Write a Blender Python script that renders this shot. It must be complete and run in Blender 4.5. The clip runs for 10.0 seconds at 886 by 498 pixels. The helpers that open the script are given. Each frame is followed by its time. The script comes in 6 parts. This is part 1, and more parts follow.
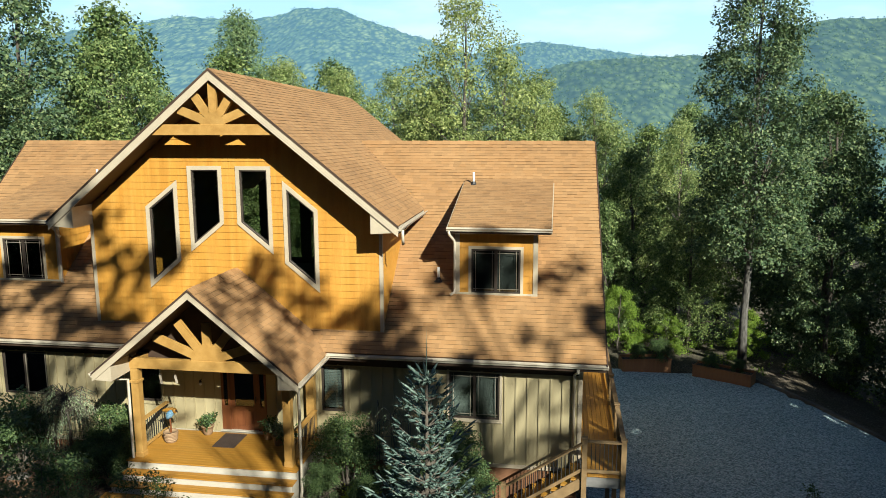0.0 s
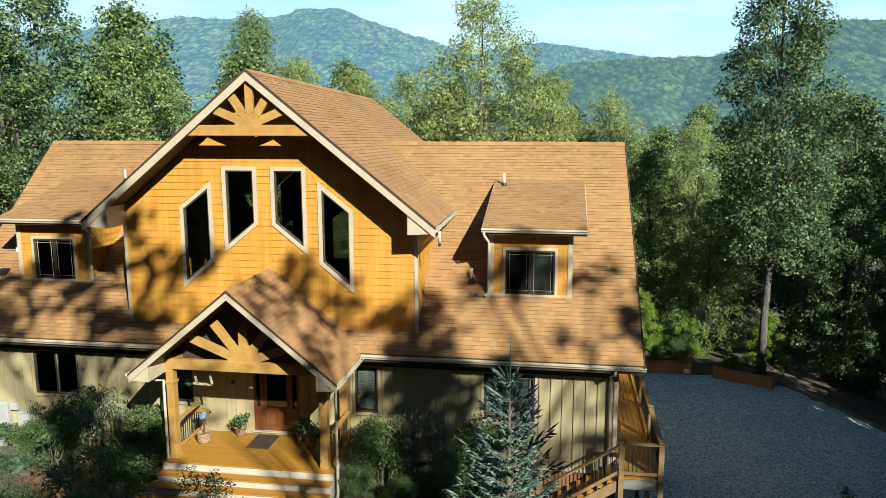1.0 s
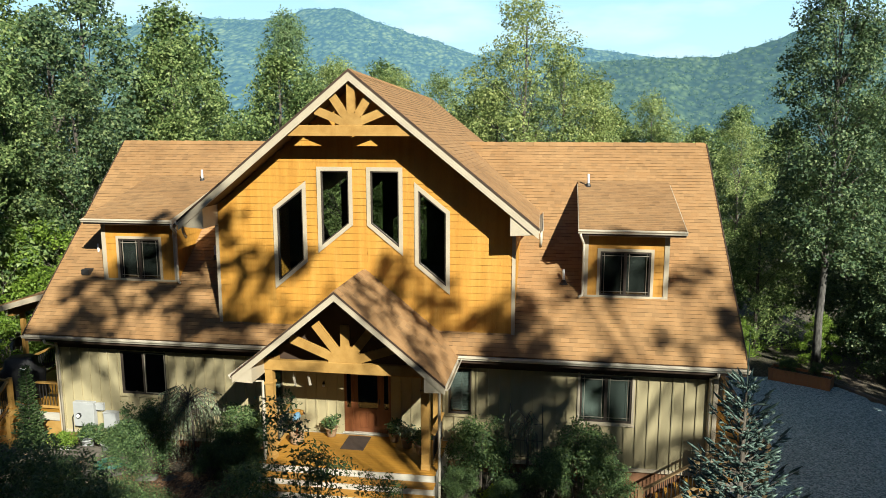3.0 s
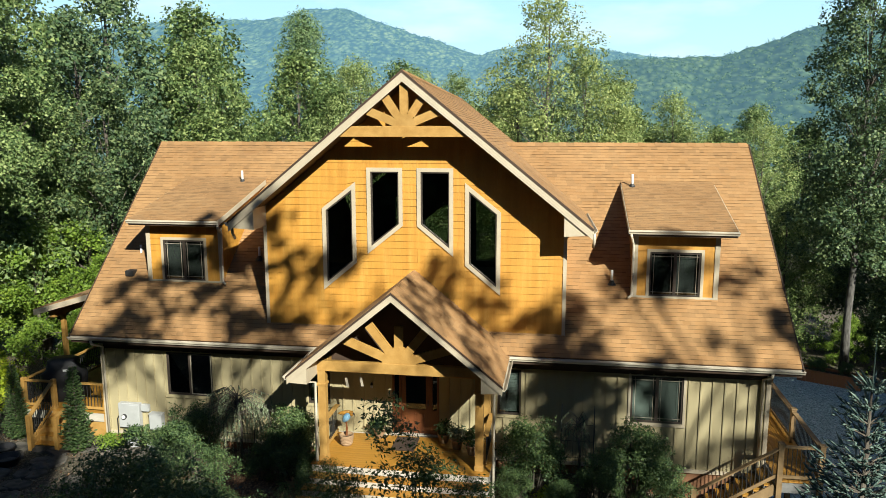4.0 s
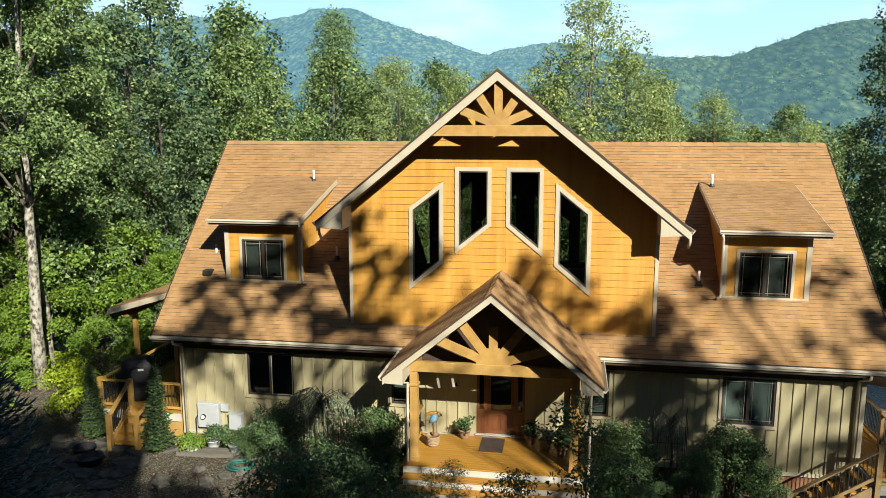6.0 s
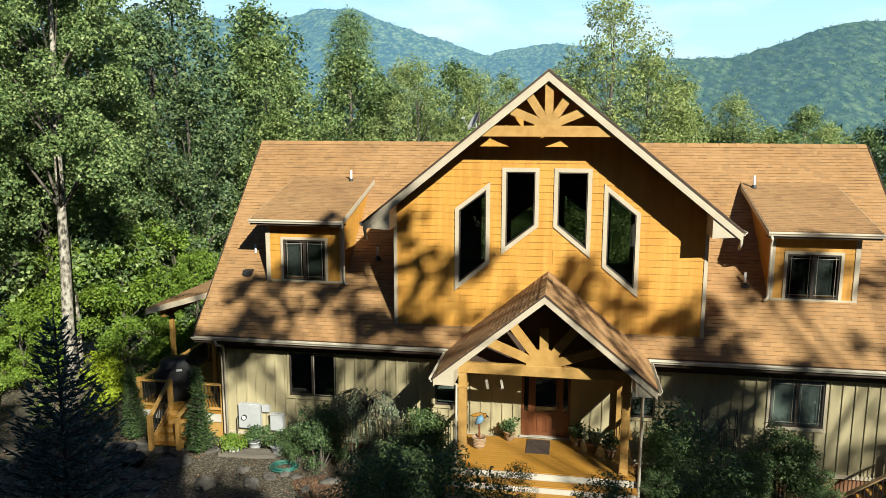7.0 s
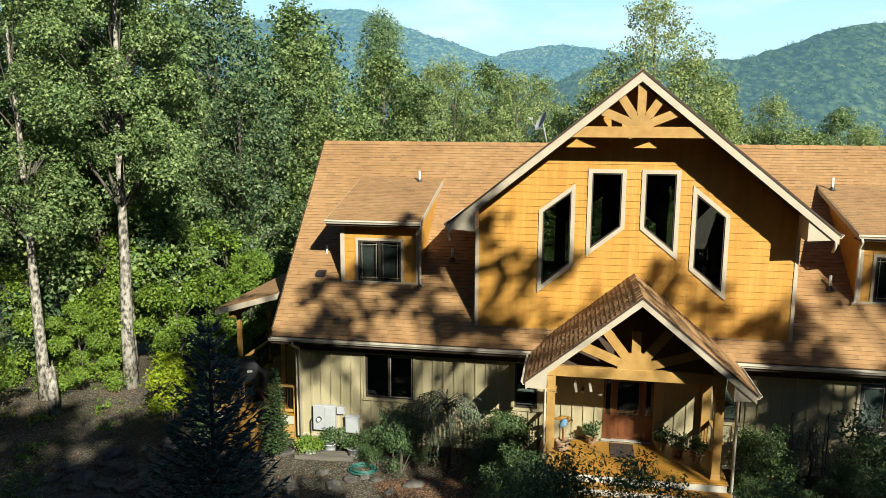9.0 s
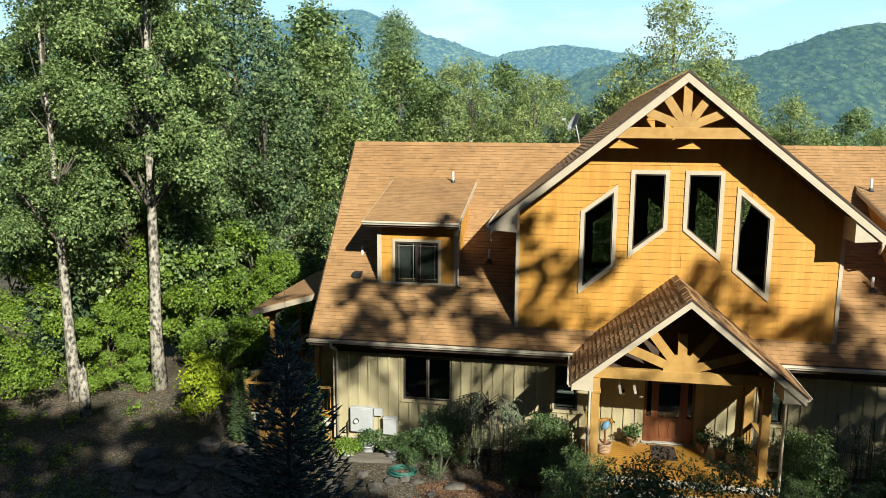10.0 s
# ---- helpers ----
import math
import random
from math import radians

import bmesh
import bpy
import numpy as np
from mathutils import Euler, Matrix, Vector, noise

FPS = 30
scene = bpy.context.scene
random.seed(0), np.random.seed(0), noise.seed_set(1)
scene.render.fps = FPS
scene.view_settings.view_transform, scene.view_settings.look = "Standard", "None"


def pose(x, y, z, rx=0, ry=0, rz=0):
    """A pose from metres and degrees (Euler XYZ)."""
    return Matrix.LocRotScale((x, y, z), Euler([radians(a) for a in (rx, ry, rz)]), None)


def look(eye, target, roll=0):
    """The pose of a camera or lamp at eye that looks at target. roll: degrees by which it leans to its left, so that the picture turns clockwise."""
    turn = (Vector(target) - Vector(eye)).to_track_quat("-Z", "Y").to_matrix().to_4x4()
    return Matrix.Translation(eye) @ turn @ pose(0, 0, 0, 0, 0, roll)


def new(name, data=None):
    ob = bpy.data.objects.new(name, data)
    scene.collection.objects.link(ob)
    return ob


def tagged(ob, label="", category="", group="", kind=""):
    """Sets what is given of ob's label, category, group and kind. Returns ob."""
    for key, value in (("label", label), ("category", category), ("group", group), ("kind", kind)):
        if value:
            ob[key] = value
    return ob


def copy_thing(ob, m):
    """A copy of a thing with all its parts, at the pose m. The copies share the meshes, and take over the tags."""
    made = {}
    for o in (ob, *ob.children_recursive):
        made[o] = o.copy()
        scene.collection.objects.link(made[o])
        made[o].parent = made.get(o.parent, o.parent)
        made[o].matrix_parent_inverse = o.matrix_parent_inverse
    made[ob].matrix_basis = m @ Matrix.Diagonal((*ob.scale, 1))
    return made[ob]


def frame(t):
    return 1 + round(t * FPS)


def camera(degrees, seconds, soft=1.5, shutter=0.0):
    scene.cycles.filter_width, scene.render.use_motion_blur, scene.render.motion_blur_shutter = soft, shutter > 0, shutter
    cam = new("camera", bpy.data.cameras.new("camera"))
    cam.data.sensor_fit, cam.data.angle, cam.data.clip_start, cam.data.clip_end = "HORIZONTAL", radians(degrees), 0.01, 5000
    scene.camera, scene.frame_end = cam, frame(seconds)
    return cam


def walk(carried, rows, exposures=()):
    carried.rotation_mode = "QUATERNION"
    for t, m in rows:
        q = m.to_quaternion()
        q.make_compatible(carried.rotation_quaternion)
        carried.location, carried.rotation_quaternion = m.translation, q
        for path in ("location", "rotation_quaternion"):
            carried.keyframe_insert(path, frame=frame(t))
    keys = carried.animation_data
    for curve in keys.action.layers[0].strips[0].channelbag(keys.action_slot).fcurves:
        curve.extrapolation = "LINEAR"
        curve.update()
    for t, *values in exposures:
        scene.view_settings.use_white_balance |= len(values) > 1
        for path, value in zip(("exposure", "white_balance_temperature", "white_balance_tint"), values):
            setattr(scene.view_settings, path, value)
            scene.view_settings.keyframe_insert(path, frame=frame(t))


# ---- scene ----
from mathutils import geometry

cam = camera(60.9, 10.0, soft=0.3)
PATH = [
    (0, (9.567, -19.939, 10.461), (9.266, -17.99, 10.123), -0.2),
    (0.5, (9.136, -19.971, 10.472), (8.833, -18.024, 10.134), -0.2),
    (1, (8.598, -20.04, 10.47), (8.293, -18.093, 10.134), -0.1),
    (1.5, (7.964, -20.107, 10.482), (7.657, -18.16, 10.145), -0.1),
    (2, (7.297, -20.221, 10.495), (6.988, -18.274, 10.158), -0.1),
    (2.5, (6.572, -20.316, 10.484), (6.262, -18.369, 10.148), -0.1),
    (2.7, (6.3, -20.337, 10.48), (5.988, -18.39, 10.144), -0.0),
    (3.8, (4.734, -20.553, 10.506), (4.42, -18.607, 10.17), -0.1),
    (4, (4.458, -20.59, 10.507), (4.143, -18.644, 10.171), -0.1),
    (4.5, (3.799, -20.669, 10.499), (3.481, -18.724, 10.163), -0.0),
    (5, (3.158, -20.749, 10.497), (2.838, -18.804, 10.161), -0.0),
    (5.5, (2.552, -20.804, 10.503), (2.228, -18.859, 10.167), -0.0),
    (5.7, (2.368, -20.828, 10.495), (2.04, -18.884, 10.158), -0.1),
    (6.8, (0.884, -20.971, 10.493), (0.557, -19.027, 10.159), 0.1),
    (7, (0.65, -21.011, 10.486), (0.322, -19.067, 10.151), 0.1),
    (7.5, (0.044, -21.079, 10.483), (-0.288, -19.135, 10.149), 0.2),
    (8, (-0.565, -21.127, 10.472), (-0.897, -19.184, 10.139), 0.2),
    (8.5, (-1.138, -21.172, 10.468), (-1.473, -19.229, 10.135), 0.2),
    (9, (-1.7, -21.221, 10.465), (-2.038, -19.278, 10.132), 0.3),
    (9.5, (-2.284, -21.274, 10.466), (-2.623, -19.332, 10.133), 0.3),
    (10, (-2.872, -21.336, 10.471), (-3.213, -19.394, 10.139), 0.3),
]
walk(cam, [(t, look(eye, target, roll)) for t, eye, target, roll in PATH])

# ---- light ----
SUN = Vector((0.66, -0.95, 0.72)).normalized()
ELEV = math.asin(SUN.z)
world = bpy.data.worlds.new("sky")
scene.world = world
world.use_nodes = True
wn = world.node_tree
sky = wn.nodes.new("ShaderNodeTexSky")
sky.sky_type, sky.sun_disc = "NISHITA", False
sky.sun_elevation, sky.sun_rotation = ELEV, math.atan2(SUN.x, SUN.y)
sky.altitude, sky.air_density, sky.dust_density, sky.ozone_density = 1200, 0.8, 0.0, 1.8
wn.links.new(sky.outputs[0], wn.nodes["Background"].inputs[0])
wn.nodes["Background"].inputs[1].default_value = 0.05
scene.view_settings.exposure = 1.0
sun = new("sun", bpy.data.lights.new("sun", "SUN"))
sun.data.energy, sun.data.angle, sun.data.color = 5.0, radians(0.53), (0.95, 0.94, 0.82)
sun.matrix_world = look((60, -90, 70), Vector((60, -90, 70)) - SUN)

# ---- materials ----


def material(name, rough=0.7, metal=0.0):
    m = bpy.data.materials.new(name)
    m.use_nodes = True
    b = m.node_tree.nodes["Principled BSDF"]
    b.inputs["Roughness"].default_value, b.inputs["Metallic"].default_value = rough, metal
    return m, m.node_tree, b


def ramp(nt, fac, stops):
    r = nt.nodes.new("ShaderNodeValToRGB")
    e = r.color_ramp.elements
    while len(e) < len(stops):
        e.new(0.5)
    for el, (p, c) in zip(e, stops):
        el.position, el.color = p, (*c, 1)
    nt.links.new(fac, r.inputs[0])
    return r.outputs[0]


def tex(nt, scale, detail=4.0, stretch=None, kind="ShaderNodeTexNoise"):
    c = nt.nodes.new("ShaderNodeTexCoord")
    out = c.outputs["Object"]
    if stretch:
        mp = nt.nodes.new("ShaderNodeMapping")
        mp.inputs["Scale"].default_value = stretch
        nt.links.new(out, mp.inputs[0])
        out = mp.outputs[0]
    n = nt.nodes.new(kind)
    n.inputs["Scale"].default_value = scale
    if kind == "ShaderNodeTexNoise":
        n.inputs["Detail"].default_value = detail
    nt.links.new(out, n.inputs["Vector"])
    return n.outputs[0]


def mixc(nt, fac, a, b, mode="MIX"):
    m = nt.nodes.new("ShaderNodeMix")
    m.data_type, m.blend_type = "RGBA", mode
    for s, v in ((m.inputs[0], fac), (m.inputs[6], a), (m.inputs[7], b)):
        if isinstance(v, (int, float)):
            s.default_value = v
        elif isinstance(v, tuple):
            s.default_value = (*v, 1)
        else:
            nt.links.new(v, s)
    return m.outputs[2]


def bump(nt, b, height, strength=0.3, distance=0.01):
    n = nt.nodes.new("ShaderNodeBump")
    n.inputs["Strength"].default_value, n.inputs["Distance"].default_value = strength, distance
    nt.links.new(height, n.inputs["Height"])
    nt.links.new(n.outputs[0], b.inputs["Normal"])


def island(nt):
    return nt.nodes.new("ShaderNodeNewGeometry").outputs["Random Per Island"]


def piece_random(nt):
    """A number for each piece, joined or an object of its own."""
    a = nt.nodes.new("ShaderNodeMath")
    a.operation = "ADD"
    nt.links.new(island(nt), a.inputs[0])
    nt.links.new(random_of(nt), a.inputs[1])
    f = nt.nodes.new("ShaderNodeMath")
    f.operation = "FRACT"
    nt.links.new(a.outputs[0], f.inputs[0])
    return f.outputs[0]


def random_of(nt):
    return nt.nodes.new("ShaderNodeObjectInfo").outputs["Random"]


def varied(name, stops, scale=3.0, fine=60.0, rough=0.8, metal=0.0, per=None, per_amount=0.25, stretch=None, relief=0.3, depth=0.01):
    """A surface with stains at one scale, grain at another, and a tint for each piece."""
    m, nt, b = material(name, rough, metal)
    col = ramp(nt, tex(nt, scale, 5, stretch), stops)
    grain = tex(nt, fine, 3, stretch)
    col = mixc(nt, 0.35, col, ramp(nt, grain, [(0.3, (0.55, 0.55, 0.55)), (0.7, (1, 1, 1))]), "MULTIPLY")
    if per:
        src = piece_random(nt) if per == "island" else random_of(nt)
        lo = 1 - per_amount
        col = mixc(nt, 1.0, col, ramp(nt, src, [(0.0, (lo, lo, lo)), (0.5, (1, 1, 1)), (1.0, (lo + 0.1, lo + 0.06, lo))]), "MULTIPLY")
    nt.links.new(col, b.inputs["Base Color"])
    bump(nt, b, grain, relief, depth)
    return m


def leafy(name, dark, mid, light, thin=0.35):
    m, nt, b = material(name, 0.55)
    col = ramp(nt, island(nt), [(0.0, dark), (0.55, mid), (1.0, light)])
    col = mixc(nt, 0.5, col, ramp(nt, random_of(nt), [(0.0, (0.62, 0.72, 0.6)), (0.5, (0.9, 0.95, 0.85)), (1.0, (1.0, 0.95, 0.7))]), "MULTIPLY")
    nt.links.new(col, b.inputs["Base Color"])
    b.inputs["Specular IOR Level"].default_value = 0.3
    t = nt.nodes.new("ShaderNodeBsdfTranslucent")
    nt.links.new(mixc(nt, 0.5, col, (0.23, 0.36, 0.08), "MIX"), t.inputs["Color"])
    mx = nt.nodes.new("ShaderNodeMixShader")
    mx.inputs[0].default_value = thin
    nt.links.new(b.outputs[0], mx.inputs[1])
    nt.links.new(t.outputs[0], mx.inputs[2])
    nt.links.new(mx.outputs[0], nt.nodes["Material Output"].inputs["Surface"])
    return m


M_SHINGLE = varied("asphalt_shingle", [(0.25, (0.30, 0.166, 0.068)), (0.5, (0.365, 0.205, 0.085)), (0.75, (0.395, 0.23, 0.099))], 0.5, 90, 0.92, per="island", per_amount=0.24, relief=0.5)
M_SIDING = varied("stained_cedar_shingle", [(0.25, (0.46, 0.21, 0.026)), (0.55, (0.54, 0.265, 0.04)), (0.8, (0.58, 0.31, 0.06))], 1.1, 22, 0.62, per="island", per_amount=0.08, stretch=(6, 6, 0.4), relief=0.35)
# shadow under each cedar course, put into the colour of the butts
M_BUTT = varied("cedar_butt_shadow_line", [(0.3, (0.10, 0.05, 0.012)), (0.7, (0.15, 0.075, 0.02))], 5, 40, 0.8)
# printed dark band and course shadow of the roof, both as edge colour
M_ROOFBUTT = varied("roof_butt_shadow_line", [(0.3, (0.10, 0.058, 0.03)), (0.7, (0.18, 0.108, 0.052))], 3, 40, 0.95, per="island", per_amount=0.5)
M_BATTEN = varied("tan_painted_board", [(0.3, (0.36, 0.305, 0.175)), (0.7, (0.42, 0.36, 0.21))], 1.1, 40, 0.7, stretch=(3, 3, 0.6), relief=0.15)
M_TRIM = varied("cream_painted_trim", [(0.3, (0.43, 0.365, 0.265)), (0.7, (0.50, 0.43, 0.315))], 2.0, 50, 0.6, relief=0.1)
M_TIMBER = varied("stained_timber", [(0.25, (0.35, 0.19, 0.045)), (0.55, (0.44, 0.255, 0.07)), (0.8, (0.49, 0.295, 0.092))], 2.2, 30, 0.6, per="random", per_amount=0.12, stretch=(2, 2, 2), relief=0.3)
M_RAIL = varied("weathered_brown_rail", [(0.25, (0.17, 0.11, 0.05)), (0.55, (0.24, 0.155, 0.07)), (0.8, (0.29, 0.20, 0.10))], 2.2, 30, 0.75, per="random", per_amount=0.2, stretch=(2, 2, 2), relief=0.3)
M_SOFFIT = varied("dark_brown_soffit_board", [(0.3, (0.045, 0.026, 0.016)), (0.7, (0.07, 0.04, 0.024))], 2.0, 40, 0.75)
M_DECK = varied("stained_deck_board", [(0.25, (0.31, 0.145, 0.017)), (0.55, (0.385, 0.19, 0.026)), (0.8, (0.43, 0.22, 0.038))], 2.0, 30, 0.55, per="random", per_amount=0.09, stretch=(0.4, 6, 6), relief=0.3)
M_GREYWOOD = varied("grey_riser_board", [(0.3, (0.42, 0.39, 0.33)), (0.7, (0.52, 0.48, 0.40))], 2.0, 30, 0.7, stretch=(0.5, 4, 4))
M_DOOR = varied("mahogany_door", [(0.3, (0.13, 0.042, 0.016)), (0.7, (0.20, 0.07, 0.026))], 2.0, 30, 0.4, stretch=(4, 4, 0.4))
M_FRAME = varied("bronze_window_frame", [(0.3, (0.045, 0.035, 0.028)), (0.7, (0.065, 0.05, 0.04))], 5, 60, 0.45)
M_BRONZE = varied("pale_bronze_muntin", [(0.3, (0.30, 0.265, 0.205)), (0.7, (0.37, 0.33, 0.26))], 5, 60, 0.5)
M_GUTTER = varied("cream_metal_gutter", [(0.3, (0.52, 0.46, 0.36)), (0.7, (0.62, 0.56, 0.45))], 3, 50, 0.4, relief=0.05)
M_IRON = varied("black_iron", [(0.3, (0.015, 0.015, 0.015)), (0.7, (0.03, 0.03, 0.03))], 8, 80, 0.5)
M_FOUND = varied("brown_foundation_render", [(0.3, (0.16, 0.075, 0.035)), (0.7, (0.21, 0.10, 0.05))], 2, 40, 0.9)
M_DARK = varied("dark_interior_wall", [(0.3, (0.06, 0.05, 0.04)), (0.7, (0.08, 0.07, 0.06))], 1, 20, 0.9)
M_BARK = varied("grey_bark", [(0.3, (0.06, 0.05, 0.04)), (0.7, (0.14, 0.12, 0.095))], 3, 18, 0.95, stretch=(3, 3, 0.6), relief=0.8, depth=0.03)
M_BIRCH = varied("pale_bark", [(0.38, (0.05, 0.045, 0.035)), (0.47, (0.20, 0.175, 0.14)), (0.55, (0.34, 0.31, 0.25)), (0.7, (0.42, 0.39, 0.33))], 5.5, 18, 0.9, stretch=(1.3, 1.3, 0.8), relief=0.6, depth=0.02)
M_TRUNK = varied("mid_grey_bark", [(0.35, (0.05, 0.048, 0.044)), (0.5, (0.10, 0.095, 0.085)), (0.7, (0.155, 0.148, 0.135))], 4, 18, 0.95, stretch=(2, 2, 0.6), relief=0.8, depth=0.03)
def granular(name, size, stops, tint, rough=0.95, relief=1.0, depth=0.03, stretch=None, gap=0.35):
    """Loose stones or chips: each cell of a fine mosaic has its own shade and height, under broad stains."""
    m, nt, b = material(name, rough)
    v = nt.nodes.new("ShaderNodeTexVoronoi")
    v.inputs["Scale"].default_value = size
    c = nt.nodes.new("ShaderNodeTexCoord")
    mp = nt.nodes.new("ShaderNodeMapping")
    mp.inputs["Scale"].default_value = stretch or (1, 1, 1)
    nt.links.new(c.outputs["Object"], mp.inputs[0])
    nt.links.new(mp.outputs[0], v.inputs["Vector"])
    sep = nt.nodes.new("ShaderNodeSeparateColor")
    nt.links.new(v.outputs["Color"], sep.inputs[0])
    col = ramp(nt, sep.outputs[0], stops)
    col = mixc(nt, 0.9, col, ramp(nt, v.outputs["Distance"], [(0.25, (1, 1, 1)), (0.75, (gap, gap, gap * 1.05))]), "MULTIPLY")
    col = mixc(nt, 1.0, col, ramp(nt, tex(nt, 0.45, 5), [(0.32, tint), (0.68, (1.0, 1.0, 1.0))]), "MULTIPLY")
    nt.links.new(col, b.inputs["Base Color"])
    bump(nt, b, v.outputs["Distance"], relief, -depth)
    return m


M_GRAVEL = granular("grey_gravel", 17, [(0.0, (0.19, 0.29, 0.285)), (0.45, (0.47, 0.65, 0.64)), (0.8, (0.64, 0.80, 0.79)), (1.0, (0.78, 0.88, 0.87))], (0.88, 0.90, 0.91), relief=0.6, depth=0.02, gap=0.58)
M_SOIL = granular("forest_soil", 24, [(0.0, (0.04, 0.031, 0.021)), (0.5, (0.12, 0.092, 0.062)), (0.85, (0.21, 0.165, 0.115)), (1.0, (0.36, 0.31, 0.24))], (0.42, 0.49, 0.36), depth=0.02, gap=0.5)
M_TERRA = varied("terracotta", [(0.3, (0.26, 0.165, 0.09)), (0.7, (0.34, 0.225, 0.13))], 6, 40, 0.85)
M_STONE = varied("field_stone", [(0.35, (0.05, 0.045, 0.038)), (0.5, (0.105, 0.095, 0.08)), (0.68, (0.16, 0.145, 0.12))], 2.5, 22, 0.9, per="random", per_amount=0.25, relief=0.7, depth=0.02)
M_MULCH = granular("pine_needle_mulch", 22, [(0.0, (0.07, 0.035, 0.018)), (0.4, (0.24, 0.11, 0.045)), (0.8, (0.36, 0.19, 0.09)), (1.0, (0.44, 0.30, 0.18))], (0.35, 0.36, 0.33), stretch=(1, 0.5, 1))
M_GREYMETAL = varied("grey_painted_metal", [(0.3, (0.36, 0.37, 0.37)), (0.7, (0.42, 0.43, 0.43))], 3, 50, 0.5, relief=0.05)
M_HOSE = varied("green_rubber_hose", [(0.3, (0.02, 0.10, 0.08)), (0.7, (0.03, 0.14, 0.11))], 5, 50, 0.5)
M_COVER = varied("black_vinyl_cover", [(0.3, (0.010, 0.010, 0.012)), (0.7, (0.022, 0.022, 0.025))], 3, 30, 0.6, relief=0.5, depth=0.03)
M_BLUE = varied("sky_blue_paint", [(0.3, (0.10, 0.24, 0.38)), (0.7, (0.22, 0.40, 0.55))], 6, 40, 0.5)
M_MAT = varied("brown_doormat", [(0.3, (0.045, 0.028, 0.02)), (0.7, (0.07, 0.045, 0.03))], 4, 90, 0.95, relief=0.8)
M_DUSK = varied("weathered_grey_board", [(0.3, (0.17, 0.17, 0.165)), (0.7, (0.23, 0.225, 0.215))], 2, 30, 0.8, stretch=(0.5, 4, 4))
M_WHITE = varied("white_enamel", [(0.3, (0.62, 0.62, 0.60)), (0.7, (0.74, 0.74, 0.72))], 3, 40, 0.35, relief=0.05)
M_OLDTIMBER = varied("grey_landscape_timber", [(0.3, (0.10, 0.085, 0.07)), (0.7, (0.17, 0.15, 0.12))], 2, 25, 0.9, stretch=(0.5, 3, 3))
M_PLANTER = varied("rust_stained_planter_wood", [(0.3, (0.30, 0.135, 0.055)), (0.7, (0.38, 0.185, 0.08))], 2, 30, 0.7)
L_OAK = leafy("oak_leaves", (0.035, 0.07, 0.024), (0.13, 0.195, 0.065), (0.30, 0.36, 0.145), 0.2)
L_DARK = leafy("dark_forest_leaves", (0.018, 0.042, 0.022), (0.072, 0.122, 0.056), (0.205, 0.255, 0.115), 0.15)
L_YELLOW = leafy("yellow_green_leaves", (0.16, 0.22, 0.012), (0.30, 0.36, 0.018), (0.44, 0.46, 0.03))
L_BRIGHT = leafy("bright_understorey_leaves", (0.09, 0.16, 0.02), (0.16, 0.25, 0.035), (0.26, 0.35, 0.055), 0.32)
L_WEEP = leafy("grey_green_needles", (0.13, 0.175, 0.105), (0.24, 0.29, 0.18), (0.36, 0.41, 0.27), 0.15)
L_SHRUB = leafy("shrub_leaves", (0.026, 0.054, 0.025), (0.068, 0.118, 0.046), (0.16, 0.22, 0.08), 0.2)
M_SCREEN = varied("charcoal_window_screen", [(0.3, (0.055, 0.065, 0.06)), (0.7, (0.08, 0.092, 0.085))], 0.8, 30, 0.8)
M_BLIND = varied("grey_green_window_shade", [(0.3, (0.19, 0.23, 0.212)), (0.7, (0.245, 0.285, 0.265))], 0.8, 30, 0.8)
L_SPRUCE = leafy("blue_spruce_needles", (0.04, 0.072, 0.066), (0.10, 0.15, 0.135), (0.20, 0.265, 0.235), 0.05)
L_AIRY = leafy("pale_yellow_green_leaves", (0.10, 0.15, 0.05), (0.24, 0.30, 0.105), (0.41, 0.45, 0.185), 0.25)
L_PINE = leafy("pine_needles", (0.08, 0.135, 0.06), (0.155, 0.23, 0.105), (0.25, 0.32, 0.15), 0.25)

g, gnt, gb = material("window_glass", 0.02)
gb.inputs["Base Color"].default_value = (0.8, 0.85, 0.85, 1)
gt = gnt.nodes.new("ShaderNodeBsdfTransparent")
gt.inputs[0].default_value = (0.62, 0.66, 0.64, 1)
gg = gnt.nodes.new("ShaderNodeBsdfGlossy")
gg.inputs["Roughness"].default_value = 0.01
fr = gnt.nodes.new("ShaderNodeFresnel")
fr.inputs[0].default_value = 1.8
gm = gnt.nodes.new("ShaderNodeMixShader")
gnt.links.new(fr.outputs[0], gm.inputs[0])
gnt.links.new(gt.outputs[0], gm.inputs[1])
gnt.links.new(gg.outputs[0], gm.inputs[2])
gnt.links.new(gm.outputs[0], gnt.nodes["Material Output"].inputs["Surface"])
M_GLASS = g

# ---- building tools ----


